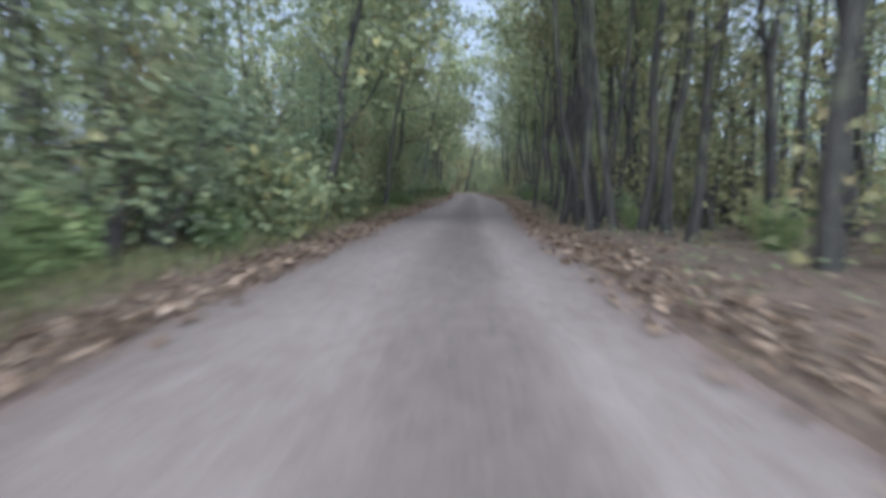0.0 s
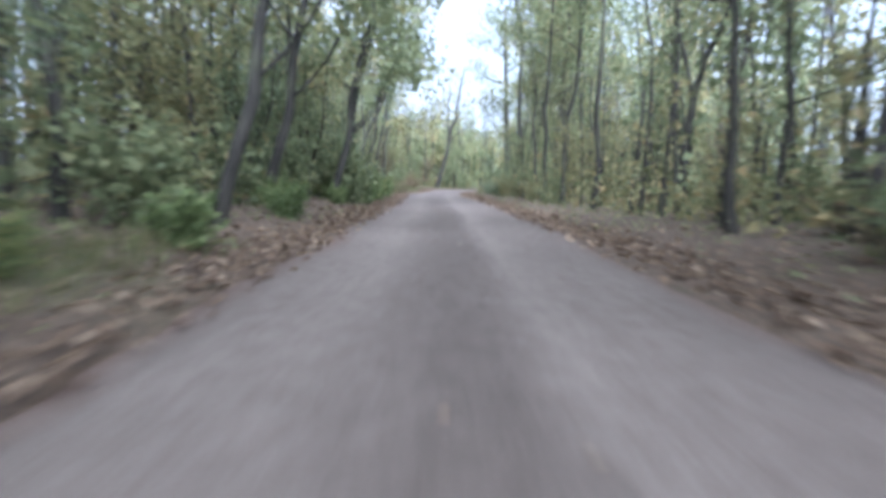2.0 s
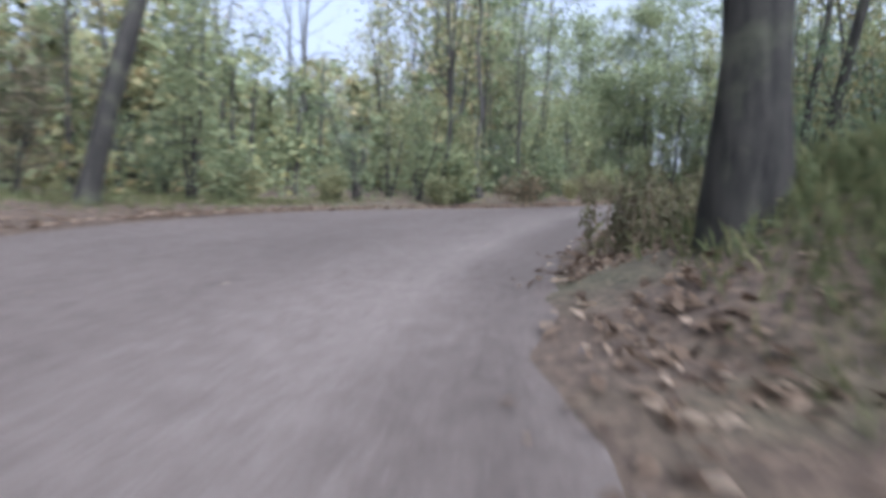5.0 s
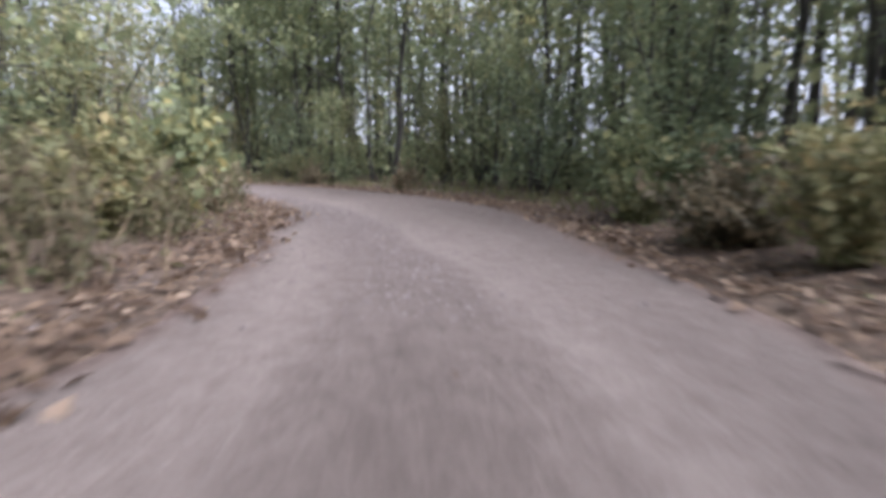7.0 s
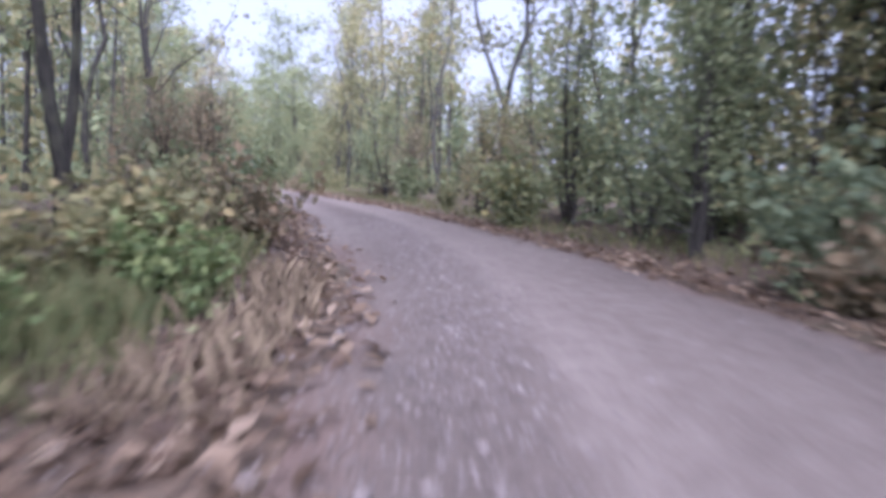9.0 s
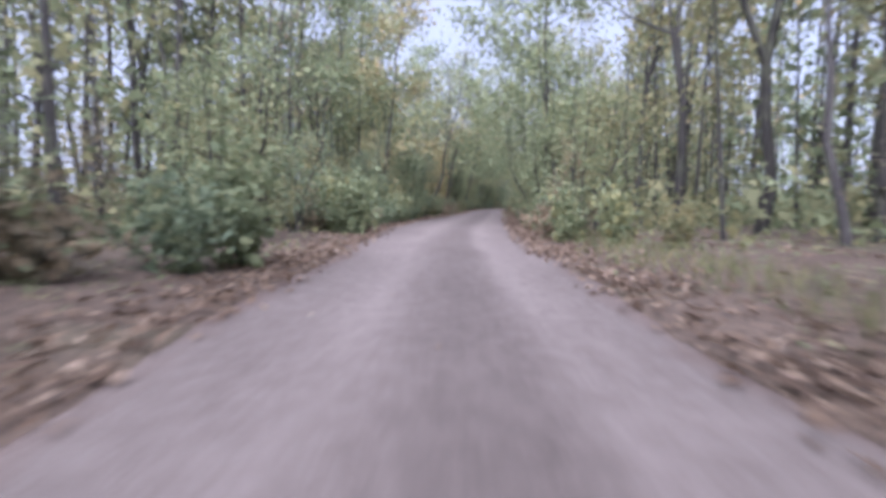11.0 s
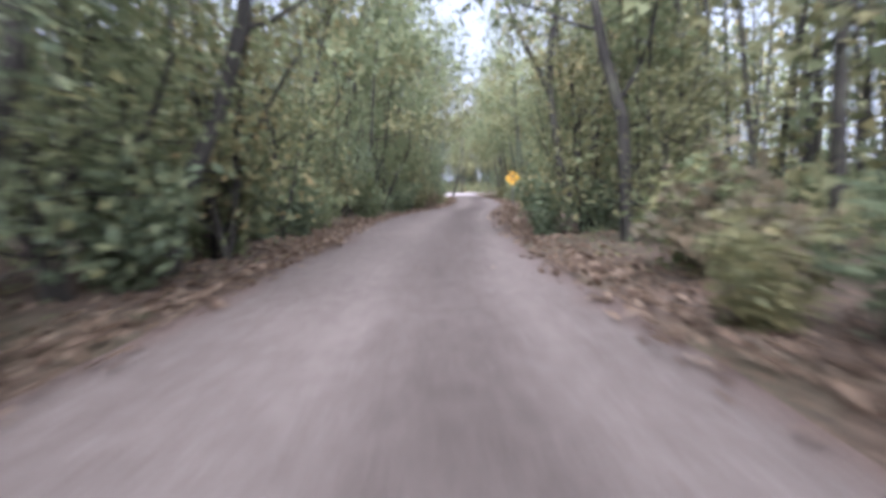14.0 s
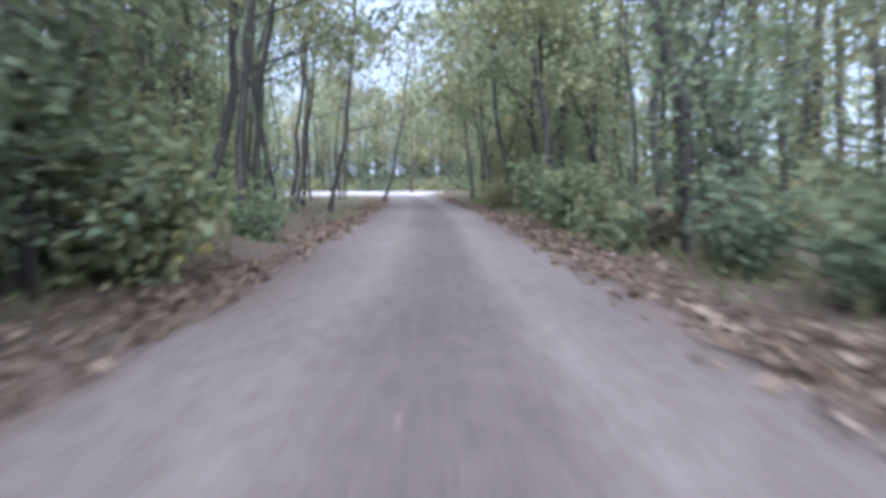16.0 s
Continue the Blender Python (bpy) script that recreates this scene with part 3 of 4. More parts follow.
# ---- the plants' kinds ----
KINDS = {
    "oak": tree(11, 19, 0.15, BARK, LEAF_GREEN, "tall dark-barked forest tree with a thin green crown", crown_from=0.3, limbs=8, count=1200),
    "great_oak": tree(18, 20, 0.35, BARK, LEAF_GREEN, "massive old tree with a thick dark ridged trunk", (0.0, 0.0), 0.25, 10, 1800, taper=0.5, bend=0.06),
    "ash": tree(12, 17, 0.125, BARK_GREY, LEAF_OLIVE, "slender grey-barked tree with sparse olive leaves", (0.03, 0.02), 0.35, 7, 950),
    "maple": tree(13, 15, 0.115, BARK, LEAF_OLIVE, "dark slender tree with yellowing leaves", (-0.05, 0.02), 0.25, 8, 1200),
    "forked": tree(14, 16, 0.14, BARK, LEAF_OLIVE, "dark forked tree with thinning autumn leaves", (0.06, -0.03), 0.4, 8, 700, fork=0.3),
    "green": tree(15, 14, 0.12, BARK, LEAF_GREEN, "leafy green tree branching low over the roadside", (0.04, 0.05), 0.14, 10, 1800, 0.26, spread=0.36),
    "bare": tree(16, 15, 0.13, BARK, LEAF_BROWN, "nearly bare dark tree with fine spreading branches", (0.02, 0.05), 0.22, 12, 260, 0.18, fork=0.3, spread=0.36),
    "leaning": tree(19, 13, 0.24, BARK, LEAF_BROWN, "dark leaning tree forking into bare spreading branches", (0.1, 0.0), 0.38, 11, 240, 0.16, fork=0.42, spread=0.36, taper=0.75),
    "pole": tree(17, 16, 0.08, BARK, LEAF_GREEN, "thin straight pole-like young forest tree", (0.02, -0.02), 0.4, 6, 700),
    "limbed": tree(26, 17, 0.2, BARK, LEAF_OLIVE, "dark tree with one heavy limb reaching over the road", (0.02, 0.0), 0.45, 7, 800, bend=0.6, bough=(6.0, -0.3, 6.5)),
    "stout": tree(20, 18, 0.2, BARK, LEAF_OLIVE, "stout dark tree leaning a little over the roadside", (-0.02, 0.0), 0.35, 9, 900, fork=0.35, bend=0.5),
    "sap_green": sapling(21, 5.5, LEAF_GREEN, "slender green understorey bush with many twigs", count=950, size=0.14),
    "sap_dark": sapling(22, 5.0, LEAF_DARK, "dense dark green understorey bush", 4, 1100, 0.145),
    "sap_olive": sapling(23, 5.0, LEAF_OLIVE, "olive-green bush turning yellow", 4, 1050, 0.145),
    "sap_yellow": sapling(24, 4.5, LEAF_YELLOW, "golden yellow autumn bush", 5, 2400, 0.105),
    "sap_brown": sapling(25, 4.0, LEAF_BROWN, "thin russet bush with half its leaves fallen", 4, 700, 0.11),
    "shrub_green": shrub(31, 1.7, LEAF_GREEN, "low green roadside bush"),
    "shrub_fresh": shrub(32, 1.5, LEAF_FRESH, "bright green broad-leaved roadside bush", 900, 0.13),
    "shrub_dark": shrub(33, 1.6, LEAF_DARK, "low dark green bush at the wood's edge"),
    "shrub_brown": shrub(34, 1.3, LEAF_BROWN, "low brown withering bush", 480),
    "shrub_olive": shrub(35, 1.6, LEAF_OLIVE, "low olive bush with yellowing leaves"),
    "aster": aster(43, "green weeds topped with small cream blossoms"),
    "weeds": weeds(41, 1.2, "tall dry weeds with narrow green leaves beside the road"),
}
USED = set()
TAKEN = []


def plant(kind, x, y, turn, scale=1.0, tilt=(0.0, 0.0)):
    ob = put(KINDS[kind], x, y, turn, scale, kind not in USED, tilt)
    USED.add(kind)
    TAKEN.append((x, y))
    return ob


# ---- trees that stand out, at their own places: kind, x, y, turn, scale, tilt ----
OWN = [
    ("green", -4.8, 36.0, 20, 1.15, (0, 6)), ("green", -3.9, 52.0, 150, 1.05, (0, 6)), ("green", -3.6, 66.0, 220, 1.1, (0, 7)),
    ("green", -3.6, 76.0, 100, 1.0, (0, 6)),
    ("oak", 5.3, 14.6, 30, 0.8, (0, 0)), ("pole", 6.1, 19.6, 80, 1.2, (0, 2)), ("pole", 4.9, 22.0, 10, 1.0, (2, -4)),
    ("ash", 5.2, 24.0, 130, 0.85, (0, 0)), ("maple", 6.5, 13.5, 200, 0.95, (0, 0)), ("stout", 4.85, 8.5, 70, 0.8, (0, -4)),
    ("pole", 5.2, 7.0, 40, 1.1, (0, 0)), ("oak", 6.9, 47.0, 15, 1.0, (0, 0)), ("ash", 5.8, 31.2, 250, 1.0, (0, -3)),
    ("pole", 5.5, 26.5, 5, 1.3, (0, 0)), ("oak", 5.9, 25.1, 100, 0.85, (0, 0)), ("maple", 6.0, 24.0, 310, 0.8, (0, 4)),
    ("oak", 8.2, 63.4, 200, 1.05, (0, 0)), ("oak", 10.4, 65.1, 20, 0.9, (0, 0)), ("ash", 9.7, 74.4, 60, 1.2, (0, 3)),
    ("oak", 8.9, 77.8, 140, 0.9, (0, 0)), ("pole", -5.0, 62.1, 0, 1.0, (0, 0)), ("maple", -4.6, 63.5, 90, 1.2, (0, 3)),
    ("oak", 10.7, 103.5, 60, 1.35, (0, 0)), ("oak", 9.9, 104.3, 300, 1.1, (0, 0)), ("ash", 12.5, 95.2, 10, 1.25, (0, 0)),
    ("pole", 10.2, 94.2, 40, 1.4, (0, 0)), ("oak", 11.2, 119.2, 80, 0.9, (0, 0)), ("ash", 10.6, 109.2, 160, 0.9, (0, 3)),
    ("maple", -3.0, 90.5, 30, 1.1, (0, 4)), ("forked", -2.6, 121.0, 0, 1.1, (0, 10)), ("oak", -1.8, 129.0, 40, 1.1, (0, 3)),
    ("oak", -1.2, 137.4, 110, 1.35, (0, 2)), ("leaning", 5.0, 157.0, 0, 1.3, (0, 5)), ("great_oak", 12.75, 142.9, 0, 1.0, (0, -2.5)),
    ("bare", 17.6, 164.8, 30, 1.0, (0, 0)), ("ash", 21.0, 168.8, 100, 1.3, (0, 0)), ("bare", 13.2, 177.4, 0, 1.1, (0, 0)),
    ("bare", 24.0, 170.5, 200, 0.8, (0, 0)), ("oak", 26.2, 173.5, 20, 1.0, (0, 0)), ("maple", 11.0, 125.5, 180, 1.1, (0, -12)),
    ("pole", 10.7, 118.4, 0, 1.9, (0, 3)), ("ash", 14.4, 133.5, 0, 1.2, (0, -4)), ("bare", 9.0, 172.0, 70, 1.0, (0, 0)),
    ("forked", 44.3, 221.2, 10, 1.0, (0, -2)), ("maple", 46.4, 224.3, 120, 0.95, (0, 6)), ("limbed", 4.81, 309.9, 0, 1.0, (0, 3)),
    ("maple", 10.72, 338.11, 190, 1.1, (0, -10)), ("oak", 13.33, 337.35, 40, 0.9, (0, 0)), ("ash", 8.3, 361.6, 20, 1.0, (0, 4)),
    ("oak", 8.39, 385.38, 10, 1.15, (0, 0)), ("pole", -7.9, 384.89, 0, 1.2, (0, 0)), ("maple", 5.34, 394.12, 40, 1.2, (0, -25)),
    ("bare", -4.5, 181.0, 40, 1.1, (0, 0)), ("bare", 0.5, 188.0, 130, 1.2, (0, 0)), ("bare", 4.0, 184.0, 250, 1.0, (0, 0)),
    ("forked", 7.0, 192.0, 60, 1.1, (0, 0)), ("bare", -1.5, 198.0, 300, 1.25, (0, 0)), ("bare", 14.0, 189.0, 20, 1.1, (0, 0)),
    ("oak", -3.1, 35.9, 0, 0.95, (0, 4)), ("oak", 5.35, 32.5, 60, 0.95, (0, 0)), ("pole", 6.05, 33.1, 0, 1.3, (0, -2)),
    ("pole", 5.84, 37.3, 30, 1.1, (0, 0)), ("pole", 5.1, 38.4, 140, 1.0, (0, 3)), ("oak", 12.3, 123.4, 10, 1.0, (0, 0)), ("ash", 16.3, 124.2, 0, 1.2, (0, 0)),
    ("green", -1.9, 84.0, 0, 1.1, (0, 9)), ("green", -1.5, 97.0, 0, 1.15, (0, 10)), ("maple", -1.3, 108.0, 0, 1.1, (0, 9)),
    ("maple", -1.6, 347.0, 0, 1.1, (0, 10)), ("forked", 10.2, 337.0, 0, 1.1, (0, -10)), ("bare", -7.5, 378.0, 0, 1.1, (0, 8)),
    ("maple", -8.2, 392.0, 0, 1.15, (0, 7)), ("forked", 2.4, 401.0, 0, 1.1, (0, -12)), ("ash", -9.5, 408.0, 0, 1.2, (0, 10)),
    ("green", 48.5, 203.0, 40, 1.1, (0, 0)), ("oak", 50.0, 208.0, 0, 1.0, (0, 0)), ("green", 52.5, 206.0, 150, 1.2, (0, 0)), ("maple", 54.0, 211.0, 60, 1.1, (0, 0)),
    ("green", 49.6, 199.0, 220, 1.1, (0, 0)), ("oak", 51.6, 201.0, 80, 1.0, (0, 0)), ("green", 50.0, 194.5, 10, 1.15, (0, 0)), ("green", 48.9, 189.5, 300, 1.1, (0, 0)),
    ("pole", 4.1, 20.8, 15, 1.1, (0, -5)), ("pole", 4.4, 19.6, 110, 1.0, (0, -2)), ("pole", 4.1, 18.6, 220, 1.2, (0, 3)), ("pole", 4.5, 17.8, 300, 1.1, (0, 1)),
    ("pole", 4.9, 17.0, 60, 1.25, (0, -1)), ("pole", 5.3, 16.2, 170, 1.3, (0, 1)), ("oak", 6.6, 13.7, 250, 0.9, (0, 0)), ("pole", 3.9, 22.6, 80, 1.1, (0, -8)),
    ("ash", 10.32, 383.71, 200, 1.0, (0, 0)), ("pole", 12.36, 381.54, 100, 1.3, (0, 0)), ("bare", 4.96, 318.41, 60, 1.2, (0, 14)),
]
for kind, x, y, turn, scale, tilt in OWN:
    plant(kind, x, y, turn, scale, tilt)
for x, y, k in ((8.4, 297.6, 1.35), (7.4, 300.0, 1.5), (9.2, 295.6, 1.0)):
    plant("sap_yellow", x, y, 50 * k, k)

for x, y, turn, k in ((37.7, 184.6, 10, 1.0), (37.2, 186.2, 80, 1.15), (38.1, 187.3, 200, 1.05), (36.7, 184.4, 300, 1.1), (36.2, 185.9, 150, 1.2), (37.5, 188.6, 40, 1.15), (36.8, 187.6, 260, 1.25), (35.6, 184.0, 100, 1.15), (36.9, 189.9, 20, 1.1)):
    plant("aster", x, y, turn, 0.85 * k)
for x, y, turn, k in ((38.7, 198.0, 0, 0.55), (38.2, 196.4, 90, 0.8), (37.0, 194.2, 200, 0.8), (36.2, 192.4, 20, 0.75)):
    plant("shrub_fresh", x, y, turn, k)

for k, s in enumerate(np.arange(140, 158, 1.7)):
    x, y, _z = beside(s, 1, 1.3 + 0.5 * (k % 2))
    plant("shrub_fresh", x, y, 77 * k, 1.45 + 0.15 * (k % 3))

# ---- the wood, stretch by stretch: from, to (metres along), side, plants to ten metres, and the nearest and farthest from the edge ----
GREEN_TREES = ("oak", "green", "green", "pole", "maple")
MIXED_TREES = ("oak", "ash", "maple", "pole", "pole", "forked", "ash")
THIN_TREES = ("bare", "bare", "ash", "forked", "maple")
GREEN_BUSH = ("sap_green", "sap_dark", "sap_green", "sap_olive")
OLIVE_BUSH = ("sap_olive", "sap_olive", "sap_green", "sap_olive", "sap_olive")
BROWN_BUSH = ("sap_brown", "sap_olive", "sap_olive", "sap_green")
BELT_BUSH = ("sap_olive", "sap_brown", "sap_green", "sap_dark")
LOW_GREEN = ("shrub_green", "shrub_dark", "shrub_fresh")
LOW_FRESH = ("shrub_fresh", "shrub_fresh", "shrub_green")
LOW_BROWN = ("shrub_brown", "shrub_olive", "shrub_green")
LOW_WEEDY = ("weeds", "shrub_olive", "shrub_fresh", "weeds")
LOW_OLIVE = ("shrub_olive", "shrub_dark", "shrub_green", "shrub_brown")
STRETCHES = [
    (40, 100, 1, LOW_GREEN, 6, 1.5, 3.2),
    (70, 118, -1, LOW_GREEN, 3.5, 1.6, 5),
    (66, 118, -1, ("pole", "pole", "oak", "ash"), 2.5, 1.8, 8),
    (238, 262, 1, GREEN_TREES, 2.5, 3.6, 8),
    (44, 100, 1, GREEN_BUSH, 3, 1.9, 4),
    (160, 176, 1, LOW_WEEDY, 9, 1.2, 4.5),
    (158, 178, 1, LOW_GREEN, 6, 2.2, 6),
    (150, 186, -1, LOW_OLIVE, 6, 1.7, 5),
    (156, 190, -1, LOW_FRESH, 4, 2.2, 6),
    (158, 188, -1, ("sap_green", "sap_olive"), 2, 4.5, 9),
    (258, 284, 1, LOW_OLIVE, 7, 0.9, 3.2),
    (260, 284, 1, ("sap_brown",), 3.5, 2.2, 4.5),
    (306, 345, 1, LOW_OLIVE, 4, 0.8, 2.4),
    (338, 378, 1, LOW_OLIVE, 6, 0.8, 3),
    (338, 362, 1, ("sap_dark", "sap_green", "sap_brown"), 3, 1.6, 4.5),
    (330, 420, 1, GREEN_BUSH, 2, 1.6, 4.5),
    (425, 442, 1, LOW_GREEN, 4, 1.0, 2.6),
    (165, 215, -1, MIXED_TREES, 3, 3.5, 14),
    (236, 262, -1, ("sap_green", "sap_olive"), 3, 2.6, 7),
    (425, 470, -1, LOW_OLIVE, 5, 1.0, 3),
    (422, 436, 1, GREEN_BUSH, 2.5, 1.6, 4),
    (38, 115, 1, GREEN_TREES, 2.4, 3.0, 10),
    (40, 115, 1, GREEN_BUSH, 3.2, 2.4, 7),
    (40, 100, 1, LOW_GREEN, 4.5, 2.0, 4.5),
    (100, 163, 1, LOW_FRESH, 6, 1.3, 3.5),
    (138, 164, 1, LOW_GREEN, 6, 2.0, 5.5),
    (132, 162, 1, GREEN_BUSH, 3.4, 3.0, 7),
    (115, 160, 1, MIXED_TREES, 2.2, 3.0, 10),
    (105, 150, 1, GREEN_BUSH, 2.4, 3.2, 8),
    (165, 210, 1, MIXED_TREES, 0.6, 9, 16),
    (176, 186, 1, LOW_BROWN, 1.5, 2.2, 6),
    (38, 110, -1, MIXED_TREES, 3.8, 2.4, 12),
    (42, 110, -1, BROWN_BUSH, 1.4, 4, 12),
    (40, 110, -1, LOW_BROWN, 1.4, 2.5, 10),
    (50, 120, -1, LOW_GREEN, 1.8, 2.4, 6),
    (110, 180, -1, MIXED_TREES, 2.8, 2.6, 12),
    (110, 165, -1, BROWN_BUSH, 2.6, 3.0, 11),
    (110, 172, -1, LOW_BROWN, 2.4, 1.6, 8),
    (178, 250, 1, THIN_TREES, 1.5, 9, 24),
    (184, 250, 1, BELT_BUSH, 3.4, 3.5, 9),
    (182, 250, 1, LOW_BROWN, 3.4, 1.5, 5),
    (198, 222, -1, LOW_GREEN, 3, 2.4, 7),
    (193, 216, -1, ("weeds",), 6, 0.7, 2.4),
    (194, 230, -1, GREEN_BUSH, 2.4, 3.5, 10),
    (190, 230, -1, MIXED_TREES, 1.5, 6, 14),
    (222, 262, -1, GREEN_TREES, 2.0, 3, 11),
    (262, 310, -1, THIN_TREES, 2.0, 5, 13),
    (222, 262, -1, GREEN_BUSH, 4.0, 1.4, 5.5),
    (262, 310, -1, BELT_BUSH, 3.6, 1.6, 6),
    (222, 310, -1, LOW_OLIVE, 3, 0.9, 3),
    (222, 242, 1, ("weeds",), 9, 1.25, 3.4),
    (233, 262, 1, LOW_WEEDY, 4, 1.6, 3.5),
    (238, 252, 1, LOW_FRESH, 4, 1.9, 3.6),
    (262, 284, 1, LOW_BROWN, 2.5, 1.2, 4),
    (284, 320, 1, LOW_OLIVE, 4, 0.9, 3.5),
    (258, 284, 1, BELT_BUSH, 1.6, 3.4, 8),
    (284, 320, 1, BELT_BUSH, 3, 2.4, 6.5),
    (245, 256, 1, GREEN_BUSH, 2, 4.2, 8),
    (245, 320, 1, THIN_TREES, 1.8, 4, 14),
    (222, 250, 1, GREEN_BUSH, 2, 3.5, 8),
    (310, 430, 1, GREEN_TREES, 1.7, 3.2, 10),
    (310, 418, 1, ("sap_green", "sap_dark", "sap_olive", "sap_green"), 3.4, 1.3, 4.5),
    (310, 420, 1, LOW_OLIVE, 3.8, 0.7, 2.6),
    (425, 500, 1, MIXED_TREES, 3.2, 3.5, 13),
    (430, 450, 1, GREEN_BUSH, 0.8, 5, 10),
    (430, 500, 1, LOW_GREEN, 1.0, 2, 6),
    (310, 420, -1, MIXED_TREES, 2.2, 3.2, 11),
    (310, 420, -1, OLIVE_BUSH, 3.6, 1.2, 4.5),
    (310, 420, -1, LOW_OLIVE, 3.8, 0.7, 2.6),
    (420, 500, -1, MIXED_TREES, 2.4, 3, 12),
    (420, 500, -1, GREEN_BUSH, 2.8, 2.6, 8),
    (410, 470, -1, LOW_OLIVE, 2.4, 1.2, 5),
    (490, 570, -1, GREEN_TREES, 2.4, 3, 14),
    (490, 570, -1, OLIVE_BUSH, 3.5, 2, 8),
    (520, 560, 1, MIXED_TREES, 1.2, 6, 12),
]
GOLDEN = [(8.4, 297.6), (10.5, 291.5), (12.6, 287.0), (14.4, 283.0)]
# clearings where nothing grows tall: x from, to, y from, to
OPEN = [(-6, 23, 166, 240), (43, 53, 222, 300)]


def in_vista(x, y):
    """The open wood floor under the trees where the road turns away to the left."""
    return 362 < y < 472 and 3.0 - (y - 360) * 0.45 < x < 3.0 - (y - 360) * 0.1


def in_open(x, y):
    return any(a < x < b and c < y < d for a, b, c, d in OPEN)


rng = np.random.default_rng(77)
for s0, s1, side, kinds, rate, near, far in STRETCHES:
    for _ in range(int(round((s1 - s0) / 10 * rate))):
        for _try in range(12):
            x, y, _z = beside(rng.uniform(s0, s1), side, near + (far - near) * rng.uniform() ** 1.25)
            if in_open(x, y) and not kinds[0].startswith(("s", "w")):
                continue
            kind = kinds[rng.integers(len(kinds))]
            if in_vista(x, y) and kind not in ("oak", "pole", "ash"):
                continue
            if s0 >= 310 and not kinds[0].startswith("shrub") and any(math.hypot(x - a, y - b) < 4.5 for a, b in GOLDEN):
                continue
            if any(math.hypot(x - 5.04 - 0.155 * b, y - 360.58 + b) < (1.7 if b < 14 else 0.9) for b in range(0, 46, 2)):
                continue          # keep the sign in view
            gap = 0.55 if kinds[0].startswith(("s", "w")) else 1.5
            clear = road_distance((x, y))[0] > near * 0.9
            if clear and all((x - a) ** 2 + (y - b) ** 2 > gap * gap for a, b in TAKEN):
                plant(kind, x, y, rng.uniform(0, 360), rng.uniform(0.75, 1.25), (rng.normal(0, 2.5), rng.normal(0, 2.5)))
                break


# ---- trees that lean in and close over the road: metres along, side, metres from the edge, kind, degrees of lean ----
ARCHING = [
    (66, 1, 1.9, "green", 8), (84, 1, 2.2, "maple", 9), (90, -1, 2.0, "ash", 6), (104, 1, 2.0, "green", 9), (112, -1, 2.4, "green", 6), (122, 1, 2.0, "green", 10),
    (136, 1, 2.0, "green", 9), (318, -1, 2.0, "green", 8), (326, 1, 2.6, "maple", 8), (336, -1, 1.8, "green", 10), (346, 1, 2.2, "bare", 12), (352, -1, 2.0, "green", 8),
    (360, 1, 2.2, "green", 8), (366, -1, 1.8, "maple", 10), (376, 1, 2.0, "green", 9), (384, -1, 2.0, "green", 8), (392, 1, 2.2, "green", 8), (404, 1, 2.4, "maple", 7),
    (428, 1, 2.4, "oak", 5), (444, 1, 3.6, "oak", 4), (450, 1, 5.5, "oak", 2), (456, 1, 4.2, "ash", 4), (464, 1, 5.0, "oak", 3), (450, -1, 3.0, "green", 6), (474, -1, 2.6, "maple", 8), (432, -1, 2.2, "green", 9), (438, 1, 2.6, "oak", 4), (446, -1, 2.2, "maple", 9), (458, -1, 2.2, "green", 9), (468, -1, 2.4, "green", 8), (482, -1, 2.5, "green", 8),
]
for s, side, d, kind, lean in ARCHING:
    x, y, _z = beside(s, side, d)
    plant(kind, x, y, 0, 1.05, (0, lean * side))


def join_far(name, keep, joined, label, category):
    """Leaves the plants of a kind that stand nearest the road as things and joins all the others, past counting, into one."""
    found = [o for o in scene.objects if o.parent is None and o.name.split(".")[0] == name]
    far = road_distance([o.matrix_basis.translation[:2] for o in found])
    gathered = {}
    for k in np.argsort(far)[keep:]:
        for child in found[k].children:
            me = child.data
            me.calc_loop_triangles()
            v, f = np.empty(len(me.vertices) * 3), np.empty(len(me.loop_triangles) * 3, int)
            me.vertices.foreach_get("co", v)
            me.loop_triangles.foreach_get("vertices", f)
            m = np.array(found[k].matrix_basis)
            rows = gathered.setdefault(me.materials[0].name, [[], [], 0])
            rows[0].append(v.reshape(-1, 3) @ m[:3, :3].T + m[:3, 3])
            f = f.reshape(-1, 3)
            if not me.materials[0].name.startswith("bark"):
                f = f[::2]          # thinner where it stands hidden behind the rest
            rows[1].append(f + rows[2])
            rows[2] += len(me.vertices)
        for o in (*found[k].children, found[k]):
            bpy.data.objects.remove(o)
    if gathered:
        root = tagged(new(joined), label, category, kind="stuff")
        for mat, (v, f, _n) in gathered.items():
            part("brushwood" if mat.startswith("bark") else "foliage", mesh_from(joined, np.vstack(v), np.vstack(f), bpy.data.materials[mat]), root, kind="stuff")


join_far("shrub", 290, "thicket", "mixed low bushes growing back among the trees", "thicket")
join_far("sapling", 295, "thicket", "mixed tall bushes growing back among the trees", "thicket")
join_far("tree", 300, "back_trees", "mixed tall trees standing back from the road", "woodland")


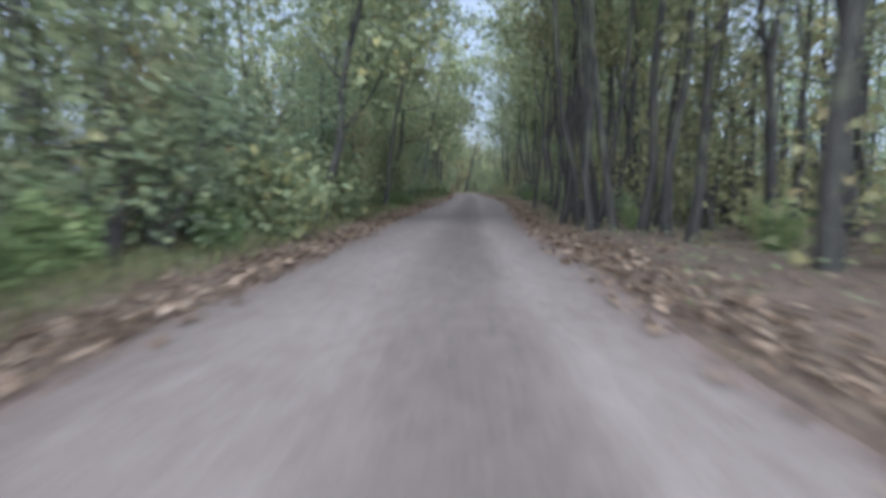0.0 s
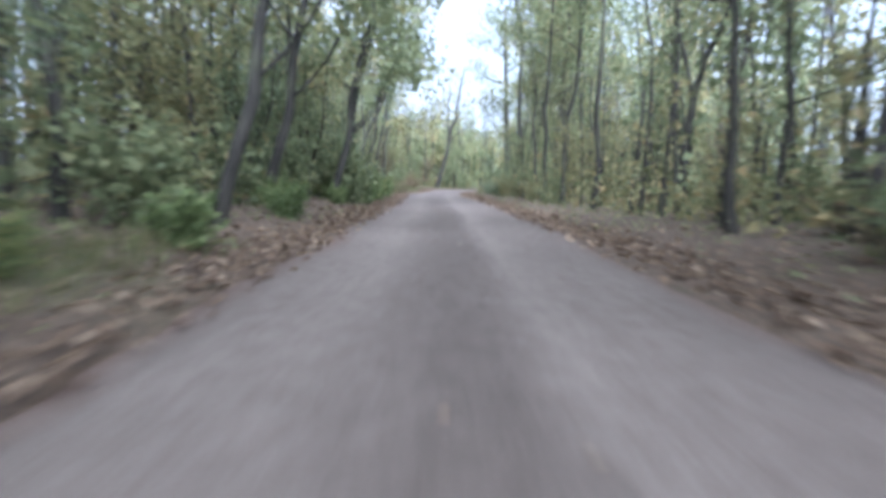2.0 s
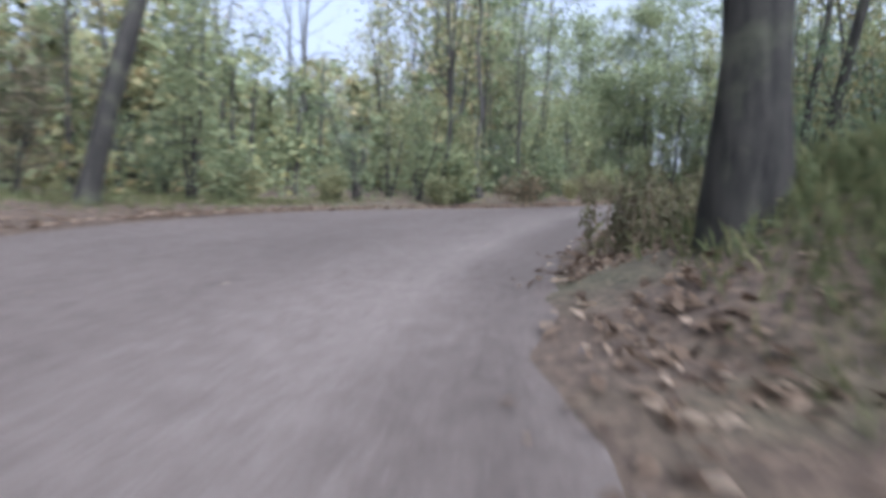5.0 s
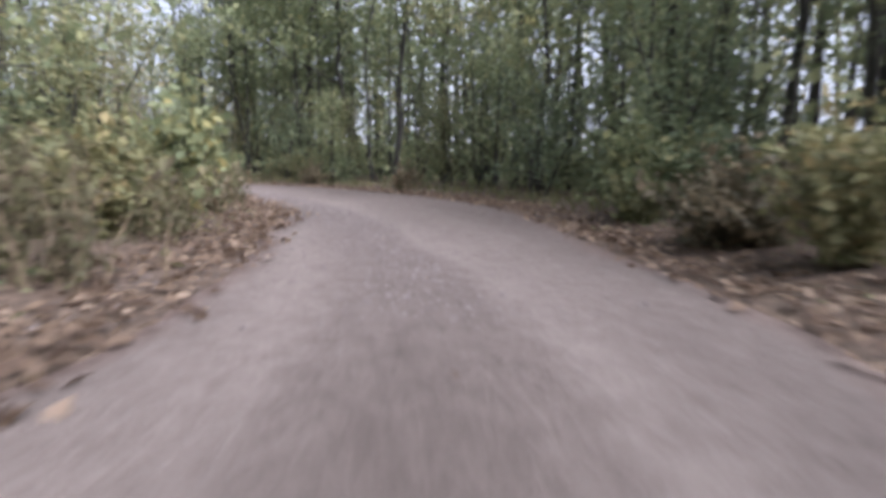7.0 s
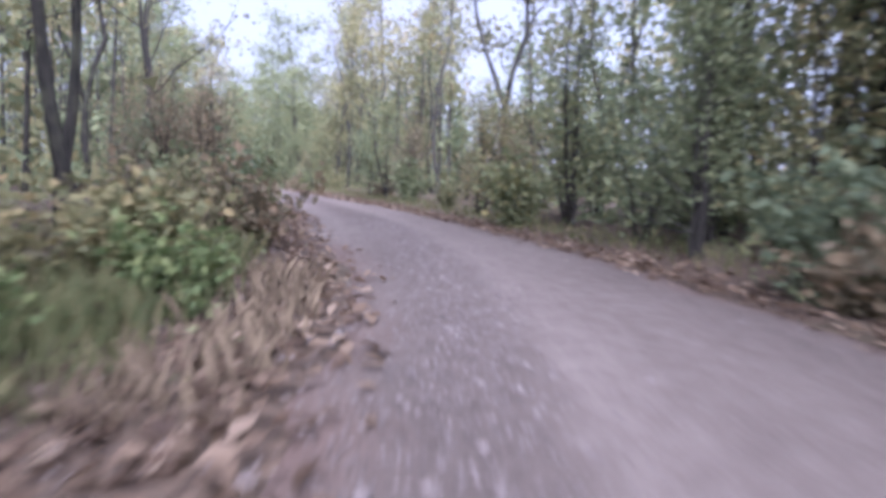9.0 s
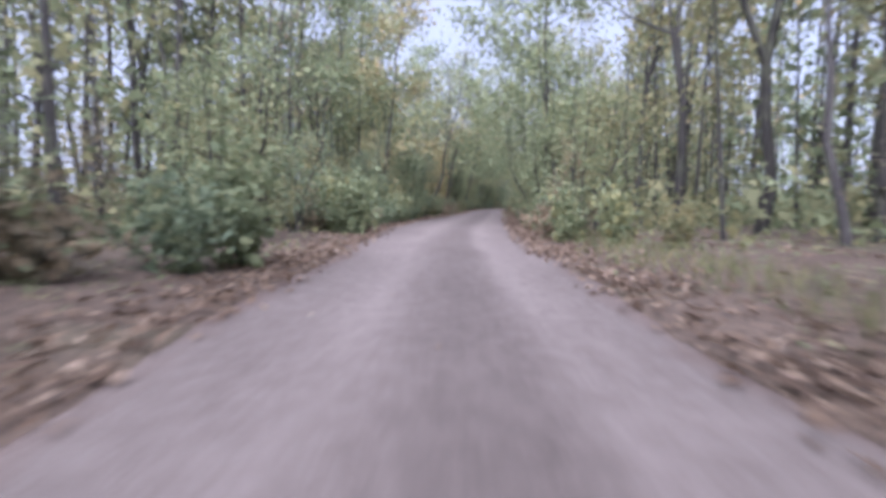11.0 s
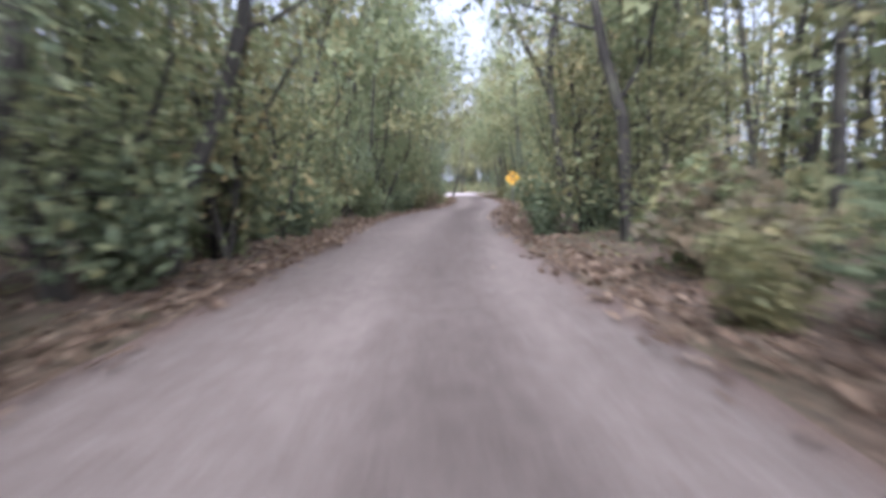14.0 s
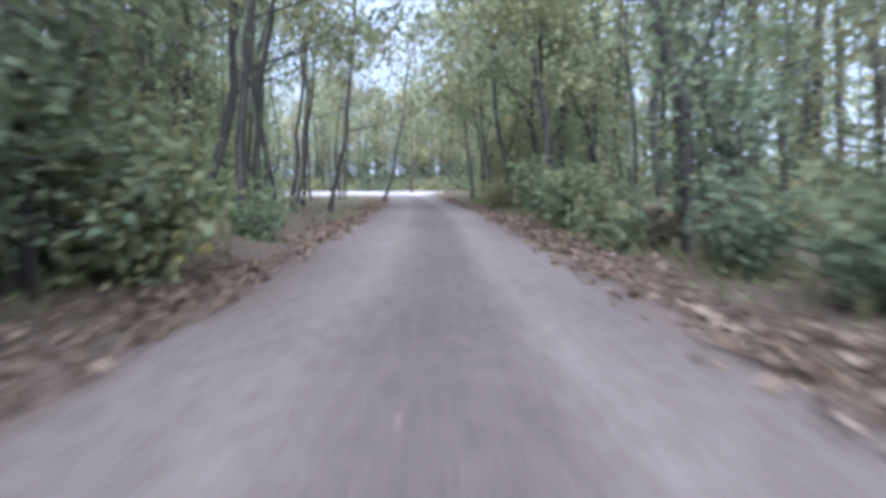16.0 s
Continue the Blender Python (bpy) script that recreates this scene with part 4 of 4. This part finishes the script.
# ---- the deep wood behind: too many stems and leaves to count ----
def deep_wood(name, label, places, count, size, leaf, seed, tall, under=0.34, boughs=8):
    """Stems and leaves over the given places, each stem with leaves up its length and low growth round its foot."""
    rng = np.random.default_rng(seed)
    wood, crowns = Pile(), []
    places = np.array([q for q in places if not in_vista(*q) and not ((q[0] > 8 and q[1] < 78 and rng.uniform() < 0.3 or 12 < q[0] < 39 and 203 < q[1] < 245) and rng.uniform() < 0.55) and all(math.hypot(q[0] - a, q[1] - b) > 4.2 for a, b in GOLDEN[:2])])
    k = count // len(places)
    for q, z in zip(places, height(places)):
        h = tall * rng.uniform(0.6, 1.1)
        if in_open(*q):
            h = min(h, rng.uniform(4, 8) + (4 if -8 < q[0] < 9 and q[1] > 172 else 0))
        lean = rng.normal(0, 0.05, 2)
        line = np.array([[q[0] + lean[0] * t * h, q[1] + lean[1] * t * h, z - 0.2 + t * h] for t in np.linspace(0, 1, 5)])
        r = rng.uniform(0.06, 0.2)
        wood.add(*tube(line, np.linspace(r, r * 0.2, 5), 5))
        a = int(k * (1 - under))
        along = rng.beta(1.3, 1.1, a)[:, None]
        if boughs:
            foot = rng.uniform(0.2, 0.98, boughs)
            az, el = rng.uniform(0, 6.28, boughs), rng.uniform(0.2, 1.0, boughs)
            reach = rng.uniform(0.09, 0.17, boughs) * h * (1.15 - 0.6 * foot)
            start = line[0] + (line[-1] - line[0]) * foot[:, None]
            tip = start + np.column_stack([np.cos(az) * np.cos(el), np.sin(az) * np.cos(el), np.sin(el)]) * reach[:, None]
            for p0, p1 in zip(start, tip):
                wood.add(*tube(np.array([p0, p1]), [r * 0.3, r * 0.06], 3))
            pick = rng.integers(0, boughs, a)
            c = start[pick] + (tip - start)[pick] * rng.uniform(0.25, 1.1, a)[:, None] + rng.normal(0, 0.045 * h, (a, 3))
        else:
            c = line[0] * (1 - along) + line[-1] * along + rng.normal(0, 1, (a, 3)) * np.array([1.3, 1.3, 0.9]) * (0.9 + 0.9 * along * (1 - along)) * min(1.0, h / 10)
        n = k - a
        low = np.column_stack([q[0] + rng.normal(0, 1.6, n), q[1] + rng.normal(0, 1.6, n), z + np.abs(rng.normal(0, 1.0, n))])
        crowns += [c, low]
    c = np.vstack(crowns)
    c = c[(c[:, 2] > 0.05) & (road_distance(c[:, :2], 10) > 2.2)]      # none hangs over the road
    root = tagged(new(name), label, "woodland", kind="stuff")
    part("trunks", wood.mesh("trunks", BARK), root, kind="stuff")
    part("leaves", mesh_from("leaves", *far_leaves(c, size, rng), leaf), root, kind="stuff")


def strip(near, far, n, seed, s0=0.0, s1=1e9, sides=(1, -1)):
    """Random places in a strip between two distances from the road's edges."""
    rng = np.random.default_rng(seed)
    a, b = np.searchsorted(RUN, (s0, s1))
    i = rng.integers(a, b, n)
    side = np.array(sides)[rng.integers(0, len(sides), n)]
    reach = np.where(side > 0, REACH[1][i], REACH[-1][i])
    p = AXIS[i] + NORMAL[i] * (side * (reach + rng.uniform(near, far, n)))[:, None]
    return p[road_distance(p) > near * 0.85]


def disc(x, y, inner, outer, n, seed):
    rng = np.random.default_rng(seed)
    a, r = rng.uniform(0, 6.28, n), np.sqrt(rng.uniform(inner ** 2, outer ** 2, n))
    p = np.column_stack([x + r * np.cos(a), y + r * np.sin(a)])
    return p[road_distance(p) > 7]


deep_wood("deep_wood", "dense green wood standing back from the road", strip(7, 19, 600, 3, 35), 130000, 0.37, LEAF_GREEN, 3, 17)
deep_wood("deep_wood", "dense olive autumn wood standing back from the road", strip(10, 30, 520, 4, 35), 110000, 0.44, LEAF_OLIVE, 4, 19)
deep_wood("deep_wood", "leafy green thicket on the outside of the bend", strip(4, 15, 120, 5, 224, 268, (-1,)), 44000, 0.24, LEAF_GREEN, 5, 13)
deep_wood("deep_wood", "mixed wood where the road turns away", disc(-30, 490, 0, 42, 220, 12), 110000, 0.4, LEAF_OLIVE, 7, 23)
deep_wood("deep_wood", "thin mixed wood on the outside of the bend", disc(15, 180, 0, 30, 70, 13), 18000, 0.32, LEAF_OLIVE, 13, 14)
deep_wood("deep_wood", "green wood close behind the roadside bushes", strip(4.5, 13, 130, 21, 300, 425), 44000, 0.25, LEAF_OLIVE, 22, 13)
deep_wood("deep_wood", "leafy wood behind the grassy verge", strip(6, 18, 70, 31, 135, 182, (1,)), 22000, 0.26, LEAF_OLIVE, 32, 14)
deep_wood("deep_wood", "tall green wood crowding both sides of the road", strip(5, 15, 150, 45, 408, 540), 60000, 0.27, LEAF_GREEN, 46, 18)
deep_wood("deep_wood", "leafy tree line across the clearing outside the bend", strip(8, 26, 150, 47, 168, 216, (1,)), 52000, 0.25, LEAF_GREEN, 48, 12)
deep_wood("undergrowth", "dark low growth closing the view behind the last bend", disc(-24, 488, 0, 32, 150, 41), 30000, 0.3, LEAF_DARK, 42, 7, 0.5)
deep_wood("undergrowth", "soft olive undergrowth between the trunks", strip(3.6, 12, 260, 15, 45, 160), 40000, 0.2, LEAF_OLIVE, 8, 5, 0.6)
deep_wood("far_wood", "far woodland closing the view behind the roadside trees", np.vstack([strip(30, 75, 420, 6, 35), disc(-40, 515, 30, 90, 160, 14)]), 85000, 0.78, LEAF_DARK, 6, 24, boughs=0)


# ---- what lies on the ground ----
def build_litter():
    """Fallen leaves heaped along both edges of the road and thinly over the wood's floor."""
    rng = np.random.default_rng(8)
    n = 125000
    i = rng.integers(70, 980, n)
    side = np.where(rng.uniform(size=n) < 0.5, 1, -1)
    d = np.where(rng.uniform(size=n) < 0.72, rng.normal(0.45, 0.42, n), rng.uniform(0.3, 7, n))
    clump = 0.5 + 0.5 * np.sin(RUN[i] * 0.8 + side) * np.sin(RUN[i] * 0.23 + 1)
    keep = rng.uniform(size=n) < 0.45 + 0.55 * clump
    i, side, d = i[keep], side[keep], d[keep]
    reach = np.where(side > 0, REACH[1][i], REACH[-1][i])
    p = AXIS[i] + NORMAL[i] * (side * (reach + d))[:, None] + rng.normal(0, 0.15, (len(i), 2))
    far = road_distance(p)
    p = p[far > -0.5]
    far = far[far > -0.5]
    z = np.maximum(height(p), np.where(far < 0.25, 0.0, -1)) + 0.03 + np.abs(rng.normal(0, 0.02, len(p)))
    v, f = leaves(np.column_stack([p, z]), 0.1, rng, 0.66, 1.7)
    tagged(new("leaf_litter", mesh_from("leaf_litter", v, f, LITTER)), "dry brown and tan leaves fallen along the road's edges", "fallen leaves", kind="stuff")


def build_loose_leaves():
    rng = np.random.default_rng(9)
    n = 420
    i = rng.integers(0, len(AXIS), n)
    u = rng.uniform(-1, 1, n)
    p = AXIS[i] + NORMAL[i] * np.where(u > 0, u * REACH[1][i], u * REACH[-1][i])[:, None]
    v, f = leaves(np.column_stack([p, np.full(n, 0.045)]), 0.055, rng, 0.9, 1.3)
    tagged(new("loose_leaves", mesh_from("loose_leaves", v, f, LITTER)), "single tan leaves blown onto the gravel", "fallen leaves", kind="stuff")


def build_gravel():
    """Loose stones along the crown between the wheel tracks and at the edges."""
    rng = np.random.default_rng(10)
    n = 26000
    bend = np.searchsorted(RUN, (222, 268))       # thickest where wheels turn through the bend
    first = np.searchsorted(RUN, (140, 180))
    pick = rng.uniform(size=n)
    i = np.where(pick < 0.6, rng.integers(bend[0], bend[1], n), np.where(pick < 0.8, rng.integers(first[0], first[1], n), rng.integers(60, 960, n)))
    u = np.where(rng.uniform(size=n) < 0.6, rng.normal(-0.2, 0.3, n), rng.uniform(-1, 1, n) * np.where(rng.uniform(size=n) < 0.5, REACH[1][i], REACH[-1][i]))
    p = AXIS[i] + NORMAL[i] * u[:, None] + rng.normal(0, 0.2, (n, 2))
    s = rng.uniform(0.007, 0.021, n) * (1 + (rng.uniform(size=n) < 0.04) * 1.2)
    shape = np.array([[1, 0, 0], [0, 1, 0], [-1, 0, 0], [0, -1, 0], [0.1, 0.1, 0.8], [0, 0, -0.5]], float)
    faces = [[0, 1, 4], [1, 2, 4], [2, 3, 4], [3, 0, 4]]
    s = np.where((RUN[i] > 222) & (RUN[i] < 268) | (RUN[i] > 140) & (RUN[i] < 180), s, s * 0.7)
    v = shape[None] * (1 + rng.normal(0, 0.25, (n, 6, 3))) * s[:, None, None]
    v += np.column_stack([p, np.full(n, 0.03)])[:, None]
    f = (np.arange(n)[:, None, None] * 6 + np.array(faces)[None]).reshape(-1, 3)
    tagged(new("loose_gravel", mesh_from("loose_gravel", v.reshape(-1, 3), f, STONE)), "loose grey stones scattered over the road", "gravel", kind="stuff")


def build_grass(name, label, s0, s1, side, near, far, count, tall, seed, blade=GRASS):
    rng = np.random.default_rng(seed)
    a, b = np.searchsorted(RUN, (s0, s1))
    i = rng.integers(a, b, count)
    d = near + (far - near) * rng.beta(2, 2, count)
    p = EDGE[side][i] + side * NORMAL[i] * d[:, None] + rng.normal(0, 0.15, (count, 2))
    p = p[road_distance(p) > 0.2]
    n = len(p)
    base = np.column_stack([p, height(p)])
    ang = rng.uniform(0, 6.28, n)
    w = np.column_stack([np.cos(ang), np.sin(ang), 0 * ang]) * 0.012
    h = tall * rng.uniform(0.5, 1.2, n)[:, None]
    bend = np.column_stack([rng.normal(0, 0.3, n), rng.normal(0, 0.3, n), np.ones(n)]) * h
    v = np.stack([base - w, base + w, base + bend * [0.45, 0.45, 0.65] + w * 0.7, base + bend], 1)
    j = np.arange(n)[:, None] * 4
    f = np.vstack([j + [0, 1, 2], j + [0, 2, 3]])
    tagged(new(name, mesh_from(name, v.reshape(-1, 3), f, blade)), label, "grass", kind="stuff")


def build_ground_plants():
    """Low green plants and seedlings spread in patches over the wood's floor."""
    rng = np.random.default_rng(18)
    c = strip(0.7, 8.0, 11000, 19)
    c = c[np.sin(c[:, 0] * 0.9 + 2) * np.sin(c[:, 1] * 0.55) > -0.5]
    k = 9
    p = np.repeat(c, k, axis=0) + rng.normal(0, 0.22, (len(c) * k, 2))
    z = height(p) + np.abs(rng.normal(0.1, 0.14, len(p)))
    v, f = far_leaves(np.column_stack([p, z]), 0.062, rng, 0.5, 1.7)
    tagged(new("ground_plants", mesh_from("ground_plants", v, f, LEAF_GREEN)), "low green plants and seedlings on the forest floor", "ground plants", kind="stuff")


build_litter()
build_ground_plants()
build_loose_leaves()
build_gravel()
GRASSES = [
    (40, 120, 1, 0.8, 2.6, 12000, 0.22, 51),
    (160, 205, 1, 0.6, 9, 13000, 0.3, 52),
    (173, 194, 1, 2.5, 10, 9000, 0.28, 58),
    (185, 199, -1, 1.4, 3.6, 3500, 0.36, 53),
    (245, 262, 1, 1.0, 2.8, 4200, 0.42, 54),
    (230, 320, -1, 0.8, 2.5, 4000, 0.3, 55),
    (176, 192, -1, 0.8, 3.4, 4500, 0.28, 59),
    (421, 440, 1, 1, 3.5, 2200, 0.2, 56),
    (420, 480, -1, 1, 3, 5000, 0.25, 57),
]
for s0, s1, side, near, far, count, tall, seed in GRASSES:
    build_grass("grass", "rough green grass on the road's verge", s0, s1, side, near, far, count, tall, seed)

build_grass("dry_grass", "pale dry grass stalks standing among fallen leaves", 251, 256.5, 1, 0.15, 0.9, 420, 0.34, 91, STALK)


# ---- fallen wood and stones on the verges ----
fallen_wood("fallen_log", "dark rotting log lying among the roadside leaves", "log", 5.9, 23.6, 75, 2.8, 0.13, BARK, 61)
fallen_wood("fallen_log", "dark log lying under the trees near the sign", "log", 5.6, 385.6, 20, 2.4, 0.14, BARK, 62)
fallen_wood("fallen_log", "mossy log lying under the trees", "log", 10.2, 58.0, 60, 3.0, 0.15, BARK, 63)
rng = np.random.default_rng(64)
for k, s in enumerate((58, 75, 88, 104, 131, 150, 176, 223.5, 231, 262, 334, 352, 391, 428)):
    x, y, _z = beside(s, 1 if k % 2 else -1, rng.uniform(-0.7, 0.9))
    fallen_wood("fallen_stick", "thin weathered stick dropped on the verge", "stick", x, y, rng.uniform(0, 180), rng.uniform(0.4, 0.9), rng.uniform(0.009, 0.018), PALE_WOOD, 70 + k, "fallen sticks")
for k, (x, y, size) in enumerate(((6.3, 344.9, 0.07), (3.6, 371.9, 0.08), (21.4, 278.5, 0.07), (17.8, 294.4, 0.06), (15.2, 304.5, 0.07), (38.0, 201.5, 0.06), (36.9, 205.0, 0.06), (5.9, 66.0, 0.06))):
    stone(x, y, size, k)


# ---- the warning sign ----
def build_sign(x, y, turn):
    yellow = plain_material("sign_yellow", (0.43, 0.24, 0.018), (0.5, 0.29, 0.026), 3, 0.45)
    black = plain_material("sign_black", (0.012, 0.012, 0.012), (0.03, 0.03, 0.03), 8, 0.5)
    steel = plain_material("galvanised_steel", (0.1, 0.1, 0.095), (0.22, 0.22, 0.21), 12, 0.55, 0.7)
    root = tagged(new("road_sign"), "yellow diamond warning sign on a steel post, lettered road may flood", "road sign")
    z = float(height((x, y))[0])
    root.matrix_basis = pose(x, y, z, 0, 0, turn)
    mid = 1.96 - z

    def diamond(half, corner, depth, front):
        b = bmesh.new()
        ring = []
        for k in range(4):
            c = (half - corner * 1.4142) * np.array([math.cos(k * math.pi / 2), math.sin(k * math.pi / 2)])
            for a in (-40, -15, 15, 40):
                w = k * math.pi / 2 + radians(a)
                ring.append(b.verts.new((c[0] + corner * 1.2 * math.cos(w), front, mid + c[1] + corner * 1.2 * math.sin(w))))
        face = b.faces.new(ring)
        ex = bmesh.ops.extrude_face_region(b, geom=[face])
        bmesh.ops.translate(b, verts=[q for q in ex["geom"] if isinstance(q, bmesh.types.BMVert)], vec=(0, depth, 0))
        bmesh.ops.recalc_face_normals(b, faces=b.faces[:])
        return b

    def add(name, b, mat, label=""):
        me = bpy.data.meshes.new(name)
        b.to_mesh(me)
        b.free()
        me.materials.append(mat)
        return part(name, me, root, label)

    add("plate", diamond(0.539, 0.05, 0.004, 0.0), yellow, "yellow retroreflective plate")
    # a thin black border line set in from the edge
    b = bmesh.new()
    outer, inner = 0.5, 0.478
    for k in range(4):
        a0, a1 = k * math.pi / 2, (k + 1) * math.pi / 2
        q = [(outer * math.cos(a0), outer * math.sin(a0)), (outer * math.cos(a1), outer * math.sin(a1)),
             (inner * math.cos(a1), inner * math.sin(a1)), (inner * math.cos(a0), inner * math.sin(a0))]
        b.faces.new([b.verts.new((u, -0.004, mid + w)) for u, w in q])
    add("border", b, black, "thin black border")
    for word, up in (("ROAD", 0.15), ("MAY", -0.025), ("FLOOD", -0.2)):
        curve = bpy.data.curves.new("lettering", "FONT")
        curve.body, curve.size, curve.align_x, curve.extrude, curve.offset = word, 0.185, "CENTER", 0.0008, 0.007
        temp = bpy.data.objects.new("lettering", curve)
        scene.collection.objects.link(temp)
        me = bpy.data.meshes.new_from_object(temp.evaluated_get(bpy.context.evaluated_depsgraph_get()))
        bpy.data.objects.remove(temp)
        me.materials.append(black)
        ob = part("lettering", me, root, "black capital letters")
        ob.matrix_basis = pose(0, -0.006, mid + up, 90, 0, 0)
    # a flanged channel post
    b = bmesh.new()
    outline = [(-0.04, 0.008), (-0.022, 0.008), (-0.016, 0.035), (0.016, 0.035), (0.022, 0.008), (0.04, 0.008), (0.04, 0.013), (0.026, 0.013), (0.02, 0.04), (-0.02, 0.04), (-0.026, 0.013), (-0.04, 0.013)]
    face = b.faces.new([b.verts.new((u, w, -0.3)) for u, w in outline])
    ex = bmesh.ops.extrude_face_region(b, geom=[face])
    bmesh.ops.translate(b, verts=[q for q in ex["geom"] if isinstance(q, bmesh.types.BMVert)], vec=(0, 0, mid + 0.3 + 0.4))
    bmesh.ops.recalc_face_normals(b, faces=b.faces[:])
    add("post", b, steel, "dark galvanised channel post")
    for up in (0.36, -0.36):
        b = bmesh.new()
        bmesh.ops.create_cone(b, cap_ends=True, segments=8, radius1=0.012, radius2=0.009, depth=0.012, matrix=Matrix.Translation((0, -0.006, mid + up)) @ Matrix.Rotation(radians(90), 4, "X"))
        add("bolt", b, steel)


build_sign(5.04, 360.58, 12)

# plants that were built but have no place are taken away
for kind, ob in KINDS.items():
    if kind not in USED:
        for o in (*ob.children_recursive, ob):
            bpy.data.objects.remove(o)
